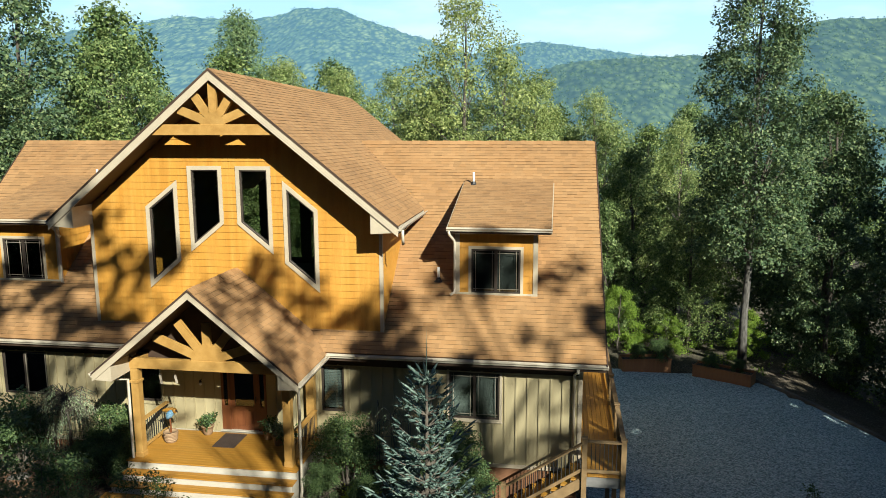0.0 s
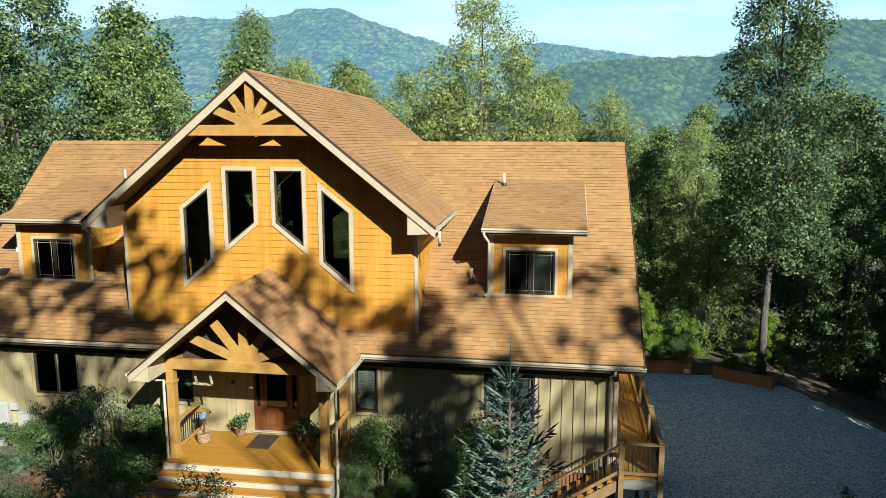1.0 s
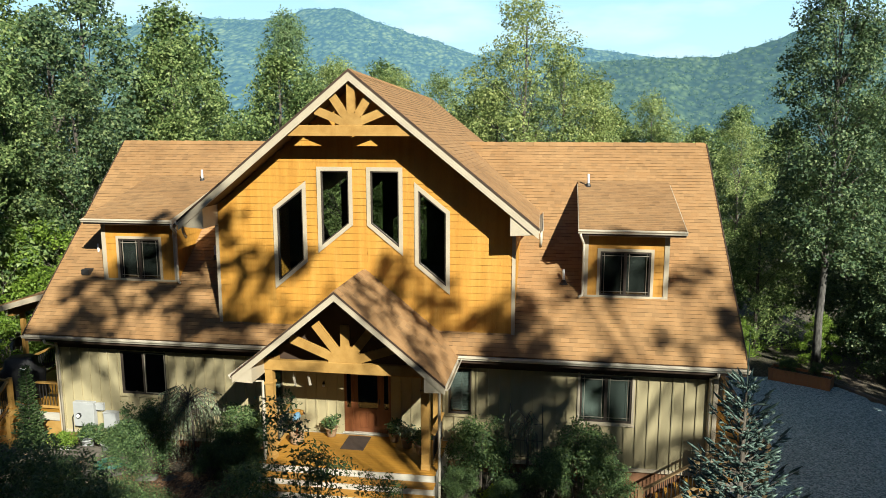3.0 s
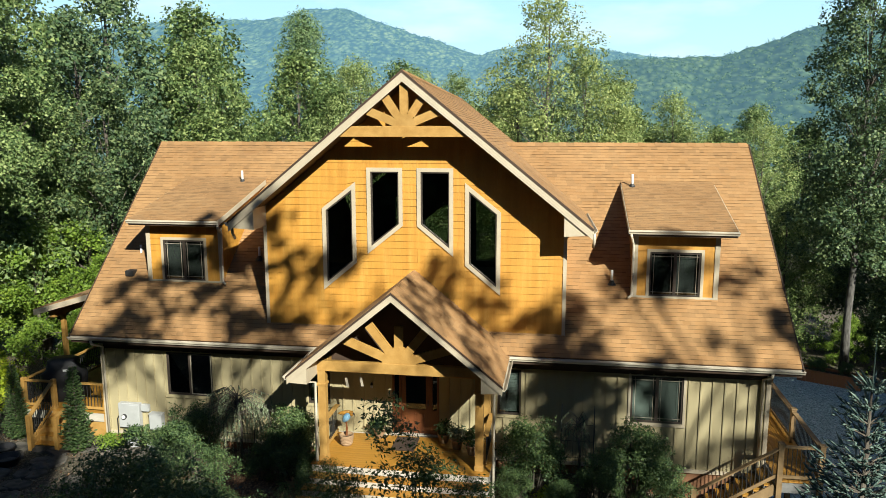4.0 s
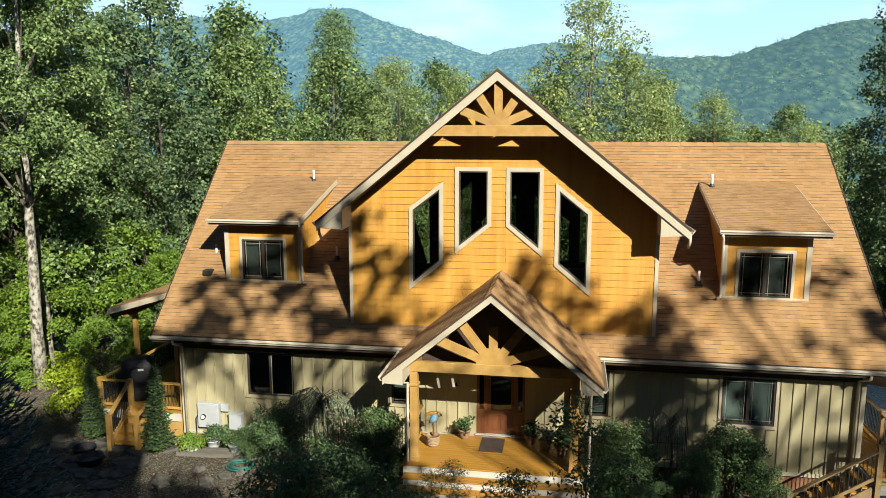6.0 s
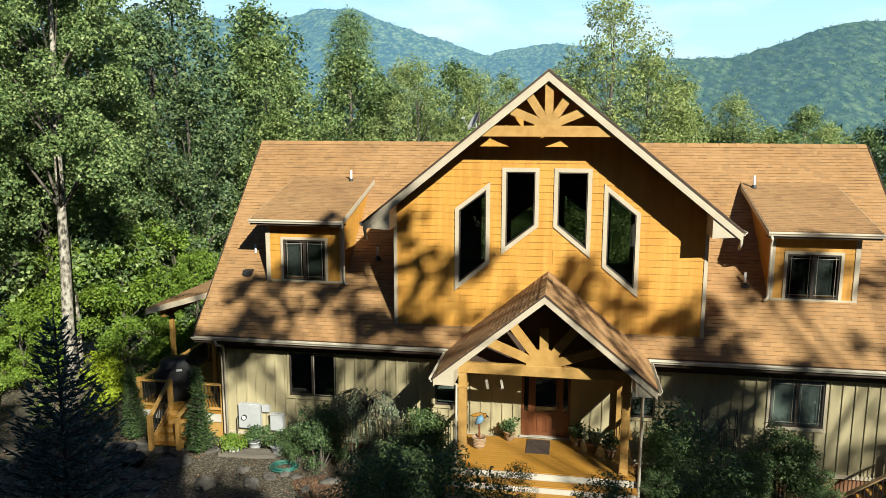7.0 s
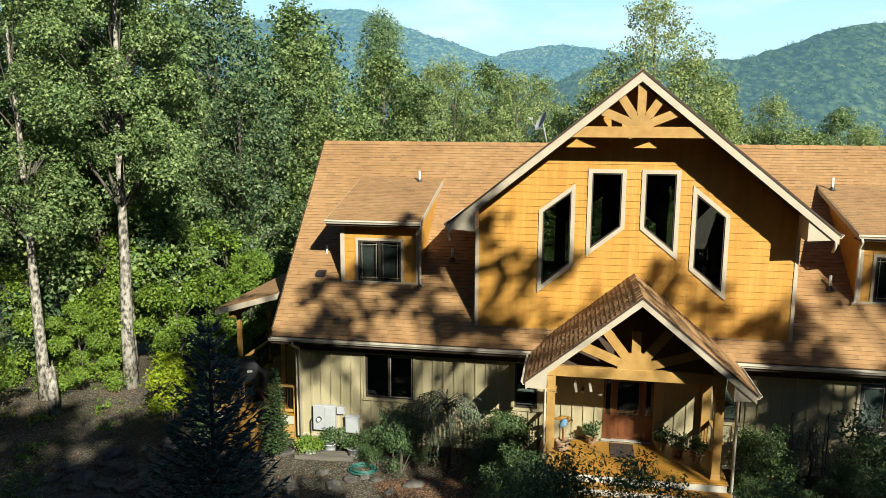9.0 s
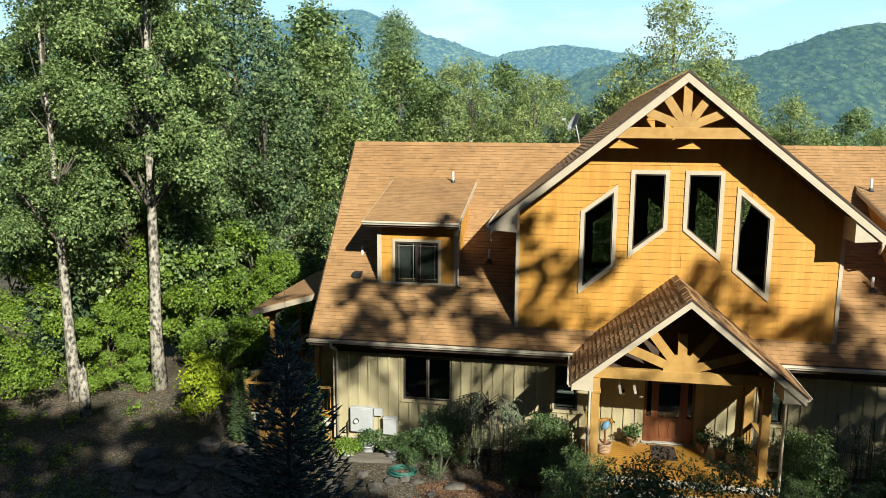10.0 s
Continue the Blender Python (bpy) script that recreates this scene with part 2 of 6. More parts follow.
class Geo:
    """Collects corners and faces of one mesh."""

    def __init__(self):
        self.v, self.f = [], []
        self.edge = None  # a second material, the shadow line coloured onto the butt of every shingle

    def add(self, vs, fs):
        n = len(self.v)
        self.v += [tuple(p) for p in vs]
        self.f += [tuple(i + n for i in q) for q in fs]
        return self

    def box(self, a, b, c=0.0):
        (x0, y0, z0), (x1, y1, z1) = a, b
        if not c:
            p = [(x, y, z) for z in (z0, z1) for x, y in ((x0, y0), (x1, y0), (x1, y1), (x0, y1))]
            return self.add(p, [(3, 2, 1, 0), (4, 5, 6, 7), (0, 1, 5, 4), (1, 2, 6, 5), (2, 3, 7, 6), (3, 0, 4, 7)])
        rings = []
        for z, k in ((z0, c), (z0 + c, 0), (z1 - c, 0), (z1, c)):
            rings.append([(x0 + k + (c if not k else 0) * 0, y0 + k, z), (x1 - k, y0 + k, z), (x1 - k, y1 - k, z), (x0 + k, y1 - k, z)])
        p = [q for r in rings for q in r]
        f = [(3, 2, 1, 0), (12, 13, 14, 15)]
        for r in range(3):
            f += [(4 * r + i, 4 * r + (i + 1) % 4, 4 * r + 4 + (i + 1) % 4, 4 * r + 4 + i) for i in range(4)]
        return self.add(p, f)

    def beam(self, p, q, w, h, up=(0, 0, 1)):
        """A square bar from p to q: w across, h along up."""
        p, q, up = Vector(p), Vector(q), Vector(up)
        d = (q - p).normalized()
        s = d.cross(up).normalized() * (w / 2)
        u = s.cross(d).normalized() * (h / 2)
        c = [e + a + b for e in (p, q) for a, b in ((-s, -u), (s, -u), (s, u), (-s, u))]
        return self.add(c, [(3, 2, 1, 0), (4, 5, 6, 7), (0, 1, 5, 4), (1, 2, 6, 5), (2, 3, 7, 6), (3, 0, 4, 7)])

    def tube(self, pts, radii, n=8, caps=True):
        pts = [Vector(p) for p in pts]
        rings = []
        for i, p in enumerate(pts):
            d = (pts[min(i + 1, len(pts) - 1)] - pts[max(i - 1, 0)]).normalized()
            a = d.cross(Vector((0.3, 0.9, 0.1))).normalized()
            b = d.cross(a)
            rings.append([p + (a * math.cos(2 * math.pi * k / n) + b * math.sin(2 * math.pi * k / n)) * radii[i] for k in range(n)])
        f = []
        for r in range(len(pts) - 1):
            f += [(r * n + k, r * n + (k + 1) % n, (r + 1) * n + (k + 1) % n, (r + 1) * n + k) for k in range(n)]
        if caps:
            f += [tuple(range(n))[::-1], tuple((len(pts) - 1) * n + k for k in range(n))]
        return self.add([v for r in rings for v in r], f)

    def lathe(self, profile, n=16, at=(0, 0, 0)):
        vs = [(at[0] + r * math.cos(2 * math.pi * k / n), at[1] + r * math.sin(2 * math.pi * k / n), at[2] + z) for r, z in profile for k in range(n)]
        f = []
        for r in range(len(profile) - 1):
            f += [(r * n + k, r * n + (k + 1) % n, (r + 1) * n + (k + 1) % n, (r + 1) * n + k) for k in range(n)]
        f += [tuple(range(n))[::-1], tuple((len(profile) - 1) * n + k for k in range(n))]
        return self.add(vs, f)

    def prism(self, poly, y0, y1):
        """A plate: poly of (x, z), from y0 to y1."""
        n = len(poly)
        vs = [(x, y0, z) for x, z in poly] + [(x, y1, z) for x, z in poly]
        return self.add(vs, [tuple(range(n)), tuple(range(2 * n - 1, n - 1, -1))] + [(i, i + n, (i + 1) % n + n, (i + 1) % n) for i in range(n)])

    def slab(self, outer, holes, y0, y1):
        """A wall of (x, z) outline with holes, from y0 to y1."""
        loops = [outer] + list(holes)
        flat = [p for l in loops for p in l]
        tris = geometry.tessellate_polygon([[Vector((x, z, 0)) for x, z in l] for l in loops])
        n = len(flat)
        fs = [tuple(t) for t in tris] + [tuple(i + n for i in reversed(t)) for t in tris]
        k = 0
        for l in loops:
            fs += [(k + i, k + (i + 1) % len(l), k + (i + 1) % len(l) + n, k + i + n) for i in range(len(l))]
            k += len(l)
        return self.add([(x, y0, z) for x, z in flat] + [(x, y1, z) for x, z in flat], fs)

    def mesh(self, name, mat, smooth=False):
        me = bpy.data.meshes.new(name)
        me.from_pydata(self.v, [], self.f)
        me.materials.append(mat)
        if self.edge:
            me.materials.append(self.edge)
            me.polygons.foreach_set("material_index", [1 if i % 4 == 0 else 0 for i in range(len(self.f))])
        if smooth:
            me.shade_smooth()
        me.update()
        return me


def part(name, geo, mat, parent=None, label="", smooth=False, fix=True):
    """One mesh object, under a thing or a part."""
    me = geo.mesh(name, mat, smooth) if isinstance(geo, Geo) else geo
    if fix and isinstance(geo, Geo):
        bm = bmesh.new()
        bm.from_mesh(me)
        bmesh.ops.recalc_face_normals(bm, faces=bm.faces)
        bm.to_mesh(me)
        bm.free()
    ob = new(name, me)
    if parent:
        ob.parent = parent
    if label:
        ob["label"] = label
    return ob


def thing(name, label, category, group="", kind="", at=(0, 0, 0)):
    ob = new(name)
    ob.location = at
    ob.empty_display_size = 0.2
    return tagged(ob, label, category, group, kind)


def solid(name, geo, mat, label, category="", group="", kind="", smooth=False):
    return tagged(part(name, geo, mat, None, "", smooth), label, category, group, kind)




def smooth(a, b, x):
    t = min(1.0, max(0.0, (x - a) / (b - a)))
    return t * t * (3 - 2 * t)


def ground_z(x, y):
    """Height of the ground: level in front and to the west, falling to the gravel in the east and behind the house."""
    z = -3.0 * smooth(5.5, 12.5, x)
    z += -3.0 * smooth(9, 20, y) * (1 - smooth(5.5, 12.5, x))
    z += -0.6 * smooth(-13, -19, x) * (1 - smooth(9, 20, y))
    z += -3.5 * smooth(20, 34, x) - 2.5 * smooth(22, 45, y)
    d = math.hypot(x, y - 8)
    z += -25 * smooth(60, 300, d)
    off = 1 - smooth(10, 13, x) * (1 - smooth(19, 24, x)) * (1 - smooth(16, 22, y))
    z += 0.12 * off * noise.noise(Vector((x * 0.35, y * 0.35, 0)))
    return z

# ---- ground ----


def ground_axis(lo, hi, fine_lo, fine_hi, step, coarse):
    out, v = [], lo
    while v < hi:
        out.append(v)
        v += step if fine_lo <= v < fine_hi else coarse
    return out + [hi]


gx = [-1500, -900, -500] + ground_axis(-300, 300, -30, 36, 0.75, 15) + [500, 900, 1500]
gy = [-1500, -700, -300] + ground_axis(-150, 300, -24, 46, 0.75, 15) + [500, 900, 1500]
geo = Geo()
geo.v = [(x, y, ground_z(x, y)) for y in gy for x in gx]
nx = len(gx)
geo.f = [(j * nx + i, j * nx + i + 1, (j + 1) * nx + i + 1, (j + 1) * nx + i) for j in range(len(gy) - 1) for i in range(nx - 1)]
solid("ground", geo, M_SOIL, "brown leaf-littered forest soil with mossy patches", "ground", kind="structure", smooth=True)

# gravel yard east of the house, ending at a timber kerb
geo = Geo()
edge = [(10.9, 1.5), (10.8, 13), (12.4, 20.3), (16, 20.6), (19.6, 19.5), (22.0, 16.4), (24.2, 14.2), (30, 10), (36, 4), (36, -26), (12, -26), (9.8, -8)]
step = 0.6


def inside(p, poly):
    x, y = p
    hit = False
    for (x0, y0), (x1, y1) in zip(poly, poly[1:] + poly[:1]):
        if (y0 > y) != (y1 > y) and x < x0 + (y - y0) * (x1 - x0) / (y1 - y0):
            hit = not hit
    return hit


seen = {}
for i in range(int(28 / step)):
    for j in range(int(48 / step)):
        x, y = 9.5 + i * step, -26.5 + j * step
        if inside((x + step / 2, y + step / 2), edge):
            q = []
            for a, b in ((i, j), (i + 1, j), (i + 1, j + 1), (i, j + 1)):
                if (a, b) not in seen:
                    px, py = 9.5 + a * step, -26.5 + b * step
                    seen[a, b] = len(geo.v)
                    geo.v.append((px, py, ground_z(px, py) + 0.05 + 0.02 * noise.noise(Vector((px, py, 3)))))
                q.append(seen[a, b])
            geo.f.append(tuple(q))
solid("gravel_yard", geo, M_GRAVEL, "blue-grey crushed gravel parking yard", "gravel", kind="structure", smooth=True)

# ---- house ----
SL = 0.81            # rise over run of every main roof
EZ, EY = 3.82, 0.37  # main eave
RY, RZ = 7.6, 9.68   # main ridge
XL, XR = -10.93, 10.98
WY = 1.0             # front wall plane
WX = 10.3            # half length of the house
house = thing("house", "two-storey lodge with orange cedar gable and brown shingle roof", "house")
FLOOR = 0.95


def on_main(y):
    return EZ + SL * (y - EY)


def plank_rows(geo, origin, u, v, n, width, height, row, tab, thick, keep, seed, jitter=0.25, loose=None, how=None):
    """Overlapping shingles on a plane: rows along u, rising along v, standing proud along n."""
    r = random.Random(seed)
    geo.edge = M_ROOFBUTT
    origin, u, v, n = Vector(origin), Vector(u), Vector(v), Vector(n)
    for k in range(int(height / row)):
        x = -r.random() * tab
        while x < width:
            w = tab * (1 + jitter * (r.random() - 0.5) * 2)
            a, b = max(0, x), min(width, x + w - 0.001)
            x += w
            if b - a < 0.03 or not keep((a + b) / 2, (k + 0.5) * row):
                continue
            t = thick * (1.0 if r.random() < 0.55 else 0.6)
            lo, hi = k * row - 0.004 * r.random(), (k + 1) * row + 0.01
            p = [origin + u * a + v * lo + n * 0.003, origin + u * b + v * lo + n * 0.003, origin + u * b + v * lo + n * t, origin + u * a + v * lo + n * t,
                 origin + u * b + v * hi + n * 0.004, origin + u * a + v * hi + n * 0.004]
            home = geo
            if loose and loose((a + b) / 2, (k + 0.5) * row):
                home = Geo()
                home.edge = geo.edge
                SINGLE.append((how, home))
            home.add(p, [(0, 1, 2, 3), (3, 2, 4, 5), (1, 4, 2), (0, 3, 5)])
    return geo


SINGLE = []   # shingles near enough to be pieces of their own


# walls of the ground floor, with their openings
WIN_Z0, WIN_Z1 = 1.72, 3.235
holes = [(-8.11, -6.42), (6.44, 8.06), (2.56, 3.38), (-3.36, -2.54)]
front_holes = [[(a, WIN_Z0), (b, WIN_Z0), (b, WIN_Z1), (a, WIN_Z1)] for a, b in holes]
DOOR = (-0.62, 0.84, FLOOR, 3.05)
front_holes.append([(DOOR[0], DOOR[2]), (DOOR[1], DOOR[2]), (DOOR[1], DOOR[3]), (DOOR[0], DOOR[3])])
front = part("front_wall", Geo().slab([(-WX, 0.3), (WX, 0.3), (WX, 3.6), (-WX, 3.6)], front_holes, WY, WY + 0.18), M_BATTEN, house, "tan board-and-batten wall")


def in_holes(x, z):
    return any(a - 0.02 < x < b + 0.02 and (WIN_Z0 - 0.02 < z < WIN_Z1 + 0.02) for a, b in holes) or (DOOR[0] - 0.2 < x < DOOR[1] + 0.2 and DOOR[2] < z < DOOR[3] + 0.1)


x = -WX + 0.12
batten_mesh = {}
while x < WX:
    spans = [(0.42, 3.239)]
    for a, b in holes:
        if a - 0.05 < x < b + 0.05:
            spans = [(0.42, WIN_Z0 - 0.03), (WIN_Z1 + 0.03, 3.239)]
    if DOOR[0] - 0.18 < x < DOOR[1] + 0.18:
        spans = []
    for z0, z1 in spans:
        key = (round(z0, 2), round(z1, 2))
        if key not in batten_mesh:
            batten_mesh[key] = Geo().box((-0.02, -0.036, z0), (0.02, 0.0, z1), 0.003).mesh("batten", M_BATTEN)
        ob = part("batten", batten_mesh[key], M_BATTEN, front)
        ob.location = (x, WY, 0)
    x += 0.333
# added dark strip deepens the eave's shadow along the wall top
part("frieze_board", Geo().box((-WX + 0.06, WY - 0.03, 3.24), (WX - 0.06, WY, 3.62), 0.004), M_SOFFIT, house, "dark brown strip standing in for the eave's shadow on the wall")
part("base_board", Geo().box((-WX, WY - 0.03, 0.30), (WX, WY, 0.42), 0.006), M_TRIM, house)
for s in (-1, 1):
    part("corner_board", Geo().box((s * WX - 0.06, WY - 0.035, 0.3), (s * WX + 0.06, WY + 0.09, 3.6), 0.006), M_TRIM, house)
part("east_wall", Geo().add([(0, 0, 0)], []).box((WX - 0.18, WY + 0.18, 0.3), (WX, 14.2, 3.6)), M_BATTEN, house)
part("west_wall", Geo().box((-WX, WY + 0.18, 0.3), (-WX + 0.18, 14.2, 3.6)), M_BATTEN, house)
part("rear_wall", Geo().box((-WX + 0.18, 14.02, 0.3), (WX - 0.18, 14.2, 3.6)), M_BATTEN, house)
part("foundation", Geo().box((-WX + 0.05, WY + 0.05, -3.6), (WX - 0.05, 14.15, 0.3)), M_FOUND, house, "brown rendered foundation")
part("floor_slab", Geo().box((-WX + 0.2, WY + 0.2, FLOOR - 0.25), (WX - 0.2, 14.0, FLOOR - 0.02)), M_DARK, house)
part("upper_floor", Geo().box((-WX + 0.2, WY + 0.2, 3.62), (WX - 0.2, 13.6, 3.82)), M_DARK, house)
for s in (-1, 1):
    geo = Geo()
    geo.add([(s * (WX - 0.02), 1.0, 3.6), (s * (WX - 0.02), 14.2, 3.6), (s * (WX - 0.02), RY, RZ - 0.45), (s * (WX - 0.2), 1.0, 3.6), (s * (WX - 0.2), 14.2, 3.6), (s * (WX - 0.2), RY, RZ - 0.45)],
            [(0, 1, 2), (5, 4, 3), (0, 3, 4, 1), (1, 4, 5, 2), (2, 5, 3, 0)])
    part("gable_end_wall", geo, M_SIDING, house)


def lean_main(p):
    """The ridge stands a little further west than the eaves."""
    f = min(1.0, max(0.0, (p[1] - EY) / (RY - EY)))
    return (p[0] + f * (-0.36 + 0.0164 * p[0]), p[1], p[2])


def lean_gable(p):
    """The cross ridge runs slightly west and down towards the back."""
    return (p[0] - 0.03 * max(0, p[1]), p[1], p[2] - 0.023 * max(0, p[1]))


def bent(geo, how):
    geo.v = [how(p) for p in geo.v]
    return geo


def sloped_deck(p0, p1, p2, p3, thick):
    """A roof slab whose top is the quad p0..p3."""
    a = [Vector(p) for p in (p0, p1, p2, p3)]
    n = (a[1] - a[0]).cross(a[3] - a[0]).normalized()
    if n.z < 0:
        n = -n
    b = [p - n * thick for p in a]
    return Geo().add(a + b, [(0, 1, 2, 3), (7, 6, 5, 4), (0, 4, 5, 1), (1, 5, 6, 2), (2, 6, 7, 3), (3, 7, 4, 0)])


# main roof: two slopes, front cut open behind the cross gable
COSR = 1 / math.hypot(1, SL)
VR = Vector((0, COSR, SL * COSR))
NR = Vector((0, -SL * COSR, COSR))
GA = 11.86           # cross gable apex
GW = 5.25            # cross gable half width
GX = 0.0
GY0, GY1 = 0.0, 16.2


def gable_z(x):
    return GA - SL * abs(x - GX)


roof = part("main_roof", bent(sloped_deck((XL, EY, EZ), (-4.4, EY, EZ), (-4.4, RY, RZ), (XL, RY, RZ), 0.16), lean_main), M_SHINGLE, house, "brown laminated asphalt shingle roof")
part("roof_slope", bent(sloped_deck((4.4, EY, EZ), (XR, EY, EZ), (XR, RY, RZ), (4.4, RY, RZ), 0.16), lean_main), M_SHINGLE, roof)
for s in (-1, 1):
    part("roof_slope", bent(sloped_deck((s * 4.4, 5.2, on_main(5.2)), (s * 4.4, RY, RZ), (s * 1.6, RY, RZ), (s * 1.6, RY - 0.05, on_main(RY - 0.05)), 0.12), lean_main), M_SHINGLE, roof)
part("roof_slope", sloped_deck((-4.4, EY, EZ), (4.4, EY, EZ), (4.4, 1.1, on_main(1.1)), (-4.4, 1.1, on_main(1.1)), 0.16), M_SHINGLE, roof)
for xa, xb in ((XL, -4.4), (4.4, XR)):
    part("roof_slope", bent(sloped_deck((xa, RY, RZ), (xb, RY, RZ), (xb, 15.0, EZ - 0.14), (xa, 15.0, EZ - 0.14), 0.16), lean_main), M_SHINGLE, roof)
for s in (-1, 1):
    part("roof_slope", bent(sloped_deck((s * 4.4, RY, RZ), (s * 4.4, 9.3, RZ - SL * 1.7), (s * 2.6, RY + 0.05, RZ - SL * 0.05), (s * 2.6, RY, RZ), 0.12), lean_main), M_SHINGLE, roof)
LEN = (RY - EY) / COSR


def keep_main(u, v):
    x, y = XL + u, EY + v * COSR
    z = EZ + SL * (y - EY)
    if abs(x) < 4.45 and y > 1.0 and (y < 5.2 or gable_z(x) - 0.023 * y > z + 0.03):
        return False
    if abs(x) < GW and y > 4.6 and gable_z(x) - 0.023 * y > z + 0.05:
        return False
    for a, b in ((6.62, 8.9), (-9.07, -6.6)):
        if a < x < b and y > 2.2 and z < 7.35 + 0.244 * (y - 1.7) - 0.05:
            return False
    if abs(x - 0.1) < 2.9 and z < 6.13 - 0.82 * abs(x - 0.1) - 0.1:
        return False
    return True


part("shingle_field", bent(plank_rows(Geo(), (XL, EY, EZ), (1, 0, 0), VR, NR, XR - XL, LEN, 0.147, 0.21, 0.020, keep_main, 1, 0.45, lambda u, v: 5.6 < XL + u < 10.98 and v < 1.7, "roof"), lean_main), M_SHINGLE, roof, fix=False)["kind"] = "stuff"
geo = Geo()
for i in range(int((XR - XL) / 0.28)):
    x0 = XL + i * 0.28
    if abs(x0) < 2.4:
        continue
    t = 0.02 + 0.01 * (i % 2)
    geo.add([(x0, RY - 0.16, RZ - 0.12 + t), (x0 + 0.3, RY - 0.16, RZ - 0.12 + t * 0.6), (x0 + 0.3, RY, RZ + t * 0.6 + 0.01), (x0, RY, RZ + t + 0.01), (x0 + 0.3, RY + 0.16, RZ - 0.12 + t * 0.6), (x0, RY + 0.16, RZ - 0.12 + t)],
            [(0, 1, 2, 3), (3, 2, 4, 5), (0, 3, 5), (1, 4, 2)])
part("ridge_cap", bent(geo, lean_main), M_SHINGLE, roof, fix=False)
for xa in (XL, XR):
    s = 1 if xa > 0 else -1
    part("rake_board", bent(Geo().beam((xa + s * 0.012, EY, EZ - 0.1), (xa + s * 0.012, RY, RZ - 0.1), 0.03, 0.22, (0, -SL, 1)), lean_main), M_SOFFIT, house)
    part("rake_board", bent(Geo().beam((xa + s * 0.012, RY, RZ - 0.1), (xa + s * 0.012, 15.0, EZ - 0.24), 0.03, 0.22, (0, SL, 1)), lean_main), M_TRIM, house)


def gutter(p, q, name="gutter", parent=house):
    """A K-style gutter: back, floor and a rolled front lip."""
    p, q = Vector(p), Vector(q)
    d = (q - p).normalized()
    out = Vector((d.y, -d.x, 0))
    prof = [(0, 0), (0, -0.11), (0.07, -0.11), (0.085, -0.07), (0.125, -0.035), (0.125, -0.005), (0.105, -0.005), (0.105, -0.026), (0.07, -0.055), (0.058, -0.096), (0.012, -0.096), (0.012, 0)]
    n = len(prof)
    vs = [e + out * a + Vector((0, 0, b)) for e in (p, q) for a, b in prof]
    return part(name, Geo().add(vs, [(i, (i + 1) % n, n + (i + 1) % n, n + i) for i in range(n)] + [tuple(range(n)), tuple(range(2 * n - 1, n - 1, -1))]), M_GUTTER, parent)


gutter((XL - 0.05, EY - 0.005, EZ - 0.03), (-2.75, EY - 0.005, EZ - 0.03))
gutter((3.0, EY - 0.005, EZ - 0.03), (XR + 0.05, EY - 0.005, EZ - 0.03))
part("fascia", Geo().box((XL, EY, EZ - 0.24), (XR, EY + 0.03, EZ - 0.02)), M_SOFFIT, house)
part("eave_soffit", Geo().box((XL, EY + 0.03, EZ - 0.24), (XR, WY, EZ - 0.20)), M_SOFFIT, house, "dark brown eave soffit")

# ---- cross gable ----
GXW = 4.52


def shingle_wall(geo, x0, x1, z0, z1, y, top, wins, seed, row=0.21):
    """Cedar shingles in courses on a wall facing south; wins: (xa, xb, bottom at xa, at xb, top at xa, at xb)."""
    r = random.Random(seed)
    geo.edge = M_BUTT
    k = 0
    while z0 + k * row < z1:
        a0, a1 = z0 + k * row, z0 + (k + 1) * row
        cuts = [x0]
        while cuts[-1] < x1 - 0.02:
            cuts.append(min(x1, cuts[-1] + 0.14 + 0.22 * r.random()))
        cuts = sorted(set(cuts + [c for w in wins for c in w[:2] if x0 < c < x1] + ([0.0] if x0 < 0 < x1 else [])))
        for xl, xr in zip(cuts, cuts[1:]):
            if xr - xl < 0.012:
                continue
            gap = 0.0008
            bands = [((a0, a0), (a1, a1))]
            for xa, xb, ba, bb, ta, tb in wins:
                if xa - 1e-6 <= xl and xr <= xb + 1e-6:
                    f = lambda p, q, xx: p + (q - p) * (xx - xa) / (xb - xa)
                    lo = ((a0, a0), tuple(min(a1, max(a0, f(ba, bb, xx))) for xx in (xl, xr)))
                    hi = (tuple(max(a0, min(a1, f(ta, tb, xx))) for xx in (xl, xr)), (a1, a1))
                    bands = [lo, hi]
            for (bl, br), (tl, tr) in bands:
                tl, tr = min(tl, top(xl)), min(tr, top(xr))
                if tl - bl < 0.004 and tr - br < 0.004:
                    continue
                tl, tr = max(tl, bl + 0.001), max(tr, br + 0.001)
                p = 0.020 + 0.004 * r.random()
                q = 0.006
                pl = q + (p - q) * (1 - (bl - a0) / row)
                home = geo
                if len(wins) > 1 and a1 < 6.0 and len(SINGLE) < 620 and xl > -GXW + 0.05:
                    home = Geo()
                    home.edge = geo.edge
                    SINGLE.append(("wall", home))
                home.add([(xl + gap, y, bl), (xr - gap, y, br), (xr - gap, y - pl, br), (xl + gap, y - pl, bl), (xr - gap, y - q, tr), (xl + gap, y - q, tl)],
                        [(0, 1, 2, 3), (3, 2, 4, 5), (1, 4, 2), (0, 3, 5)])
        k += 1
    return geo


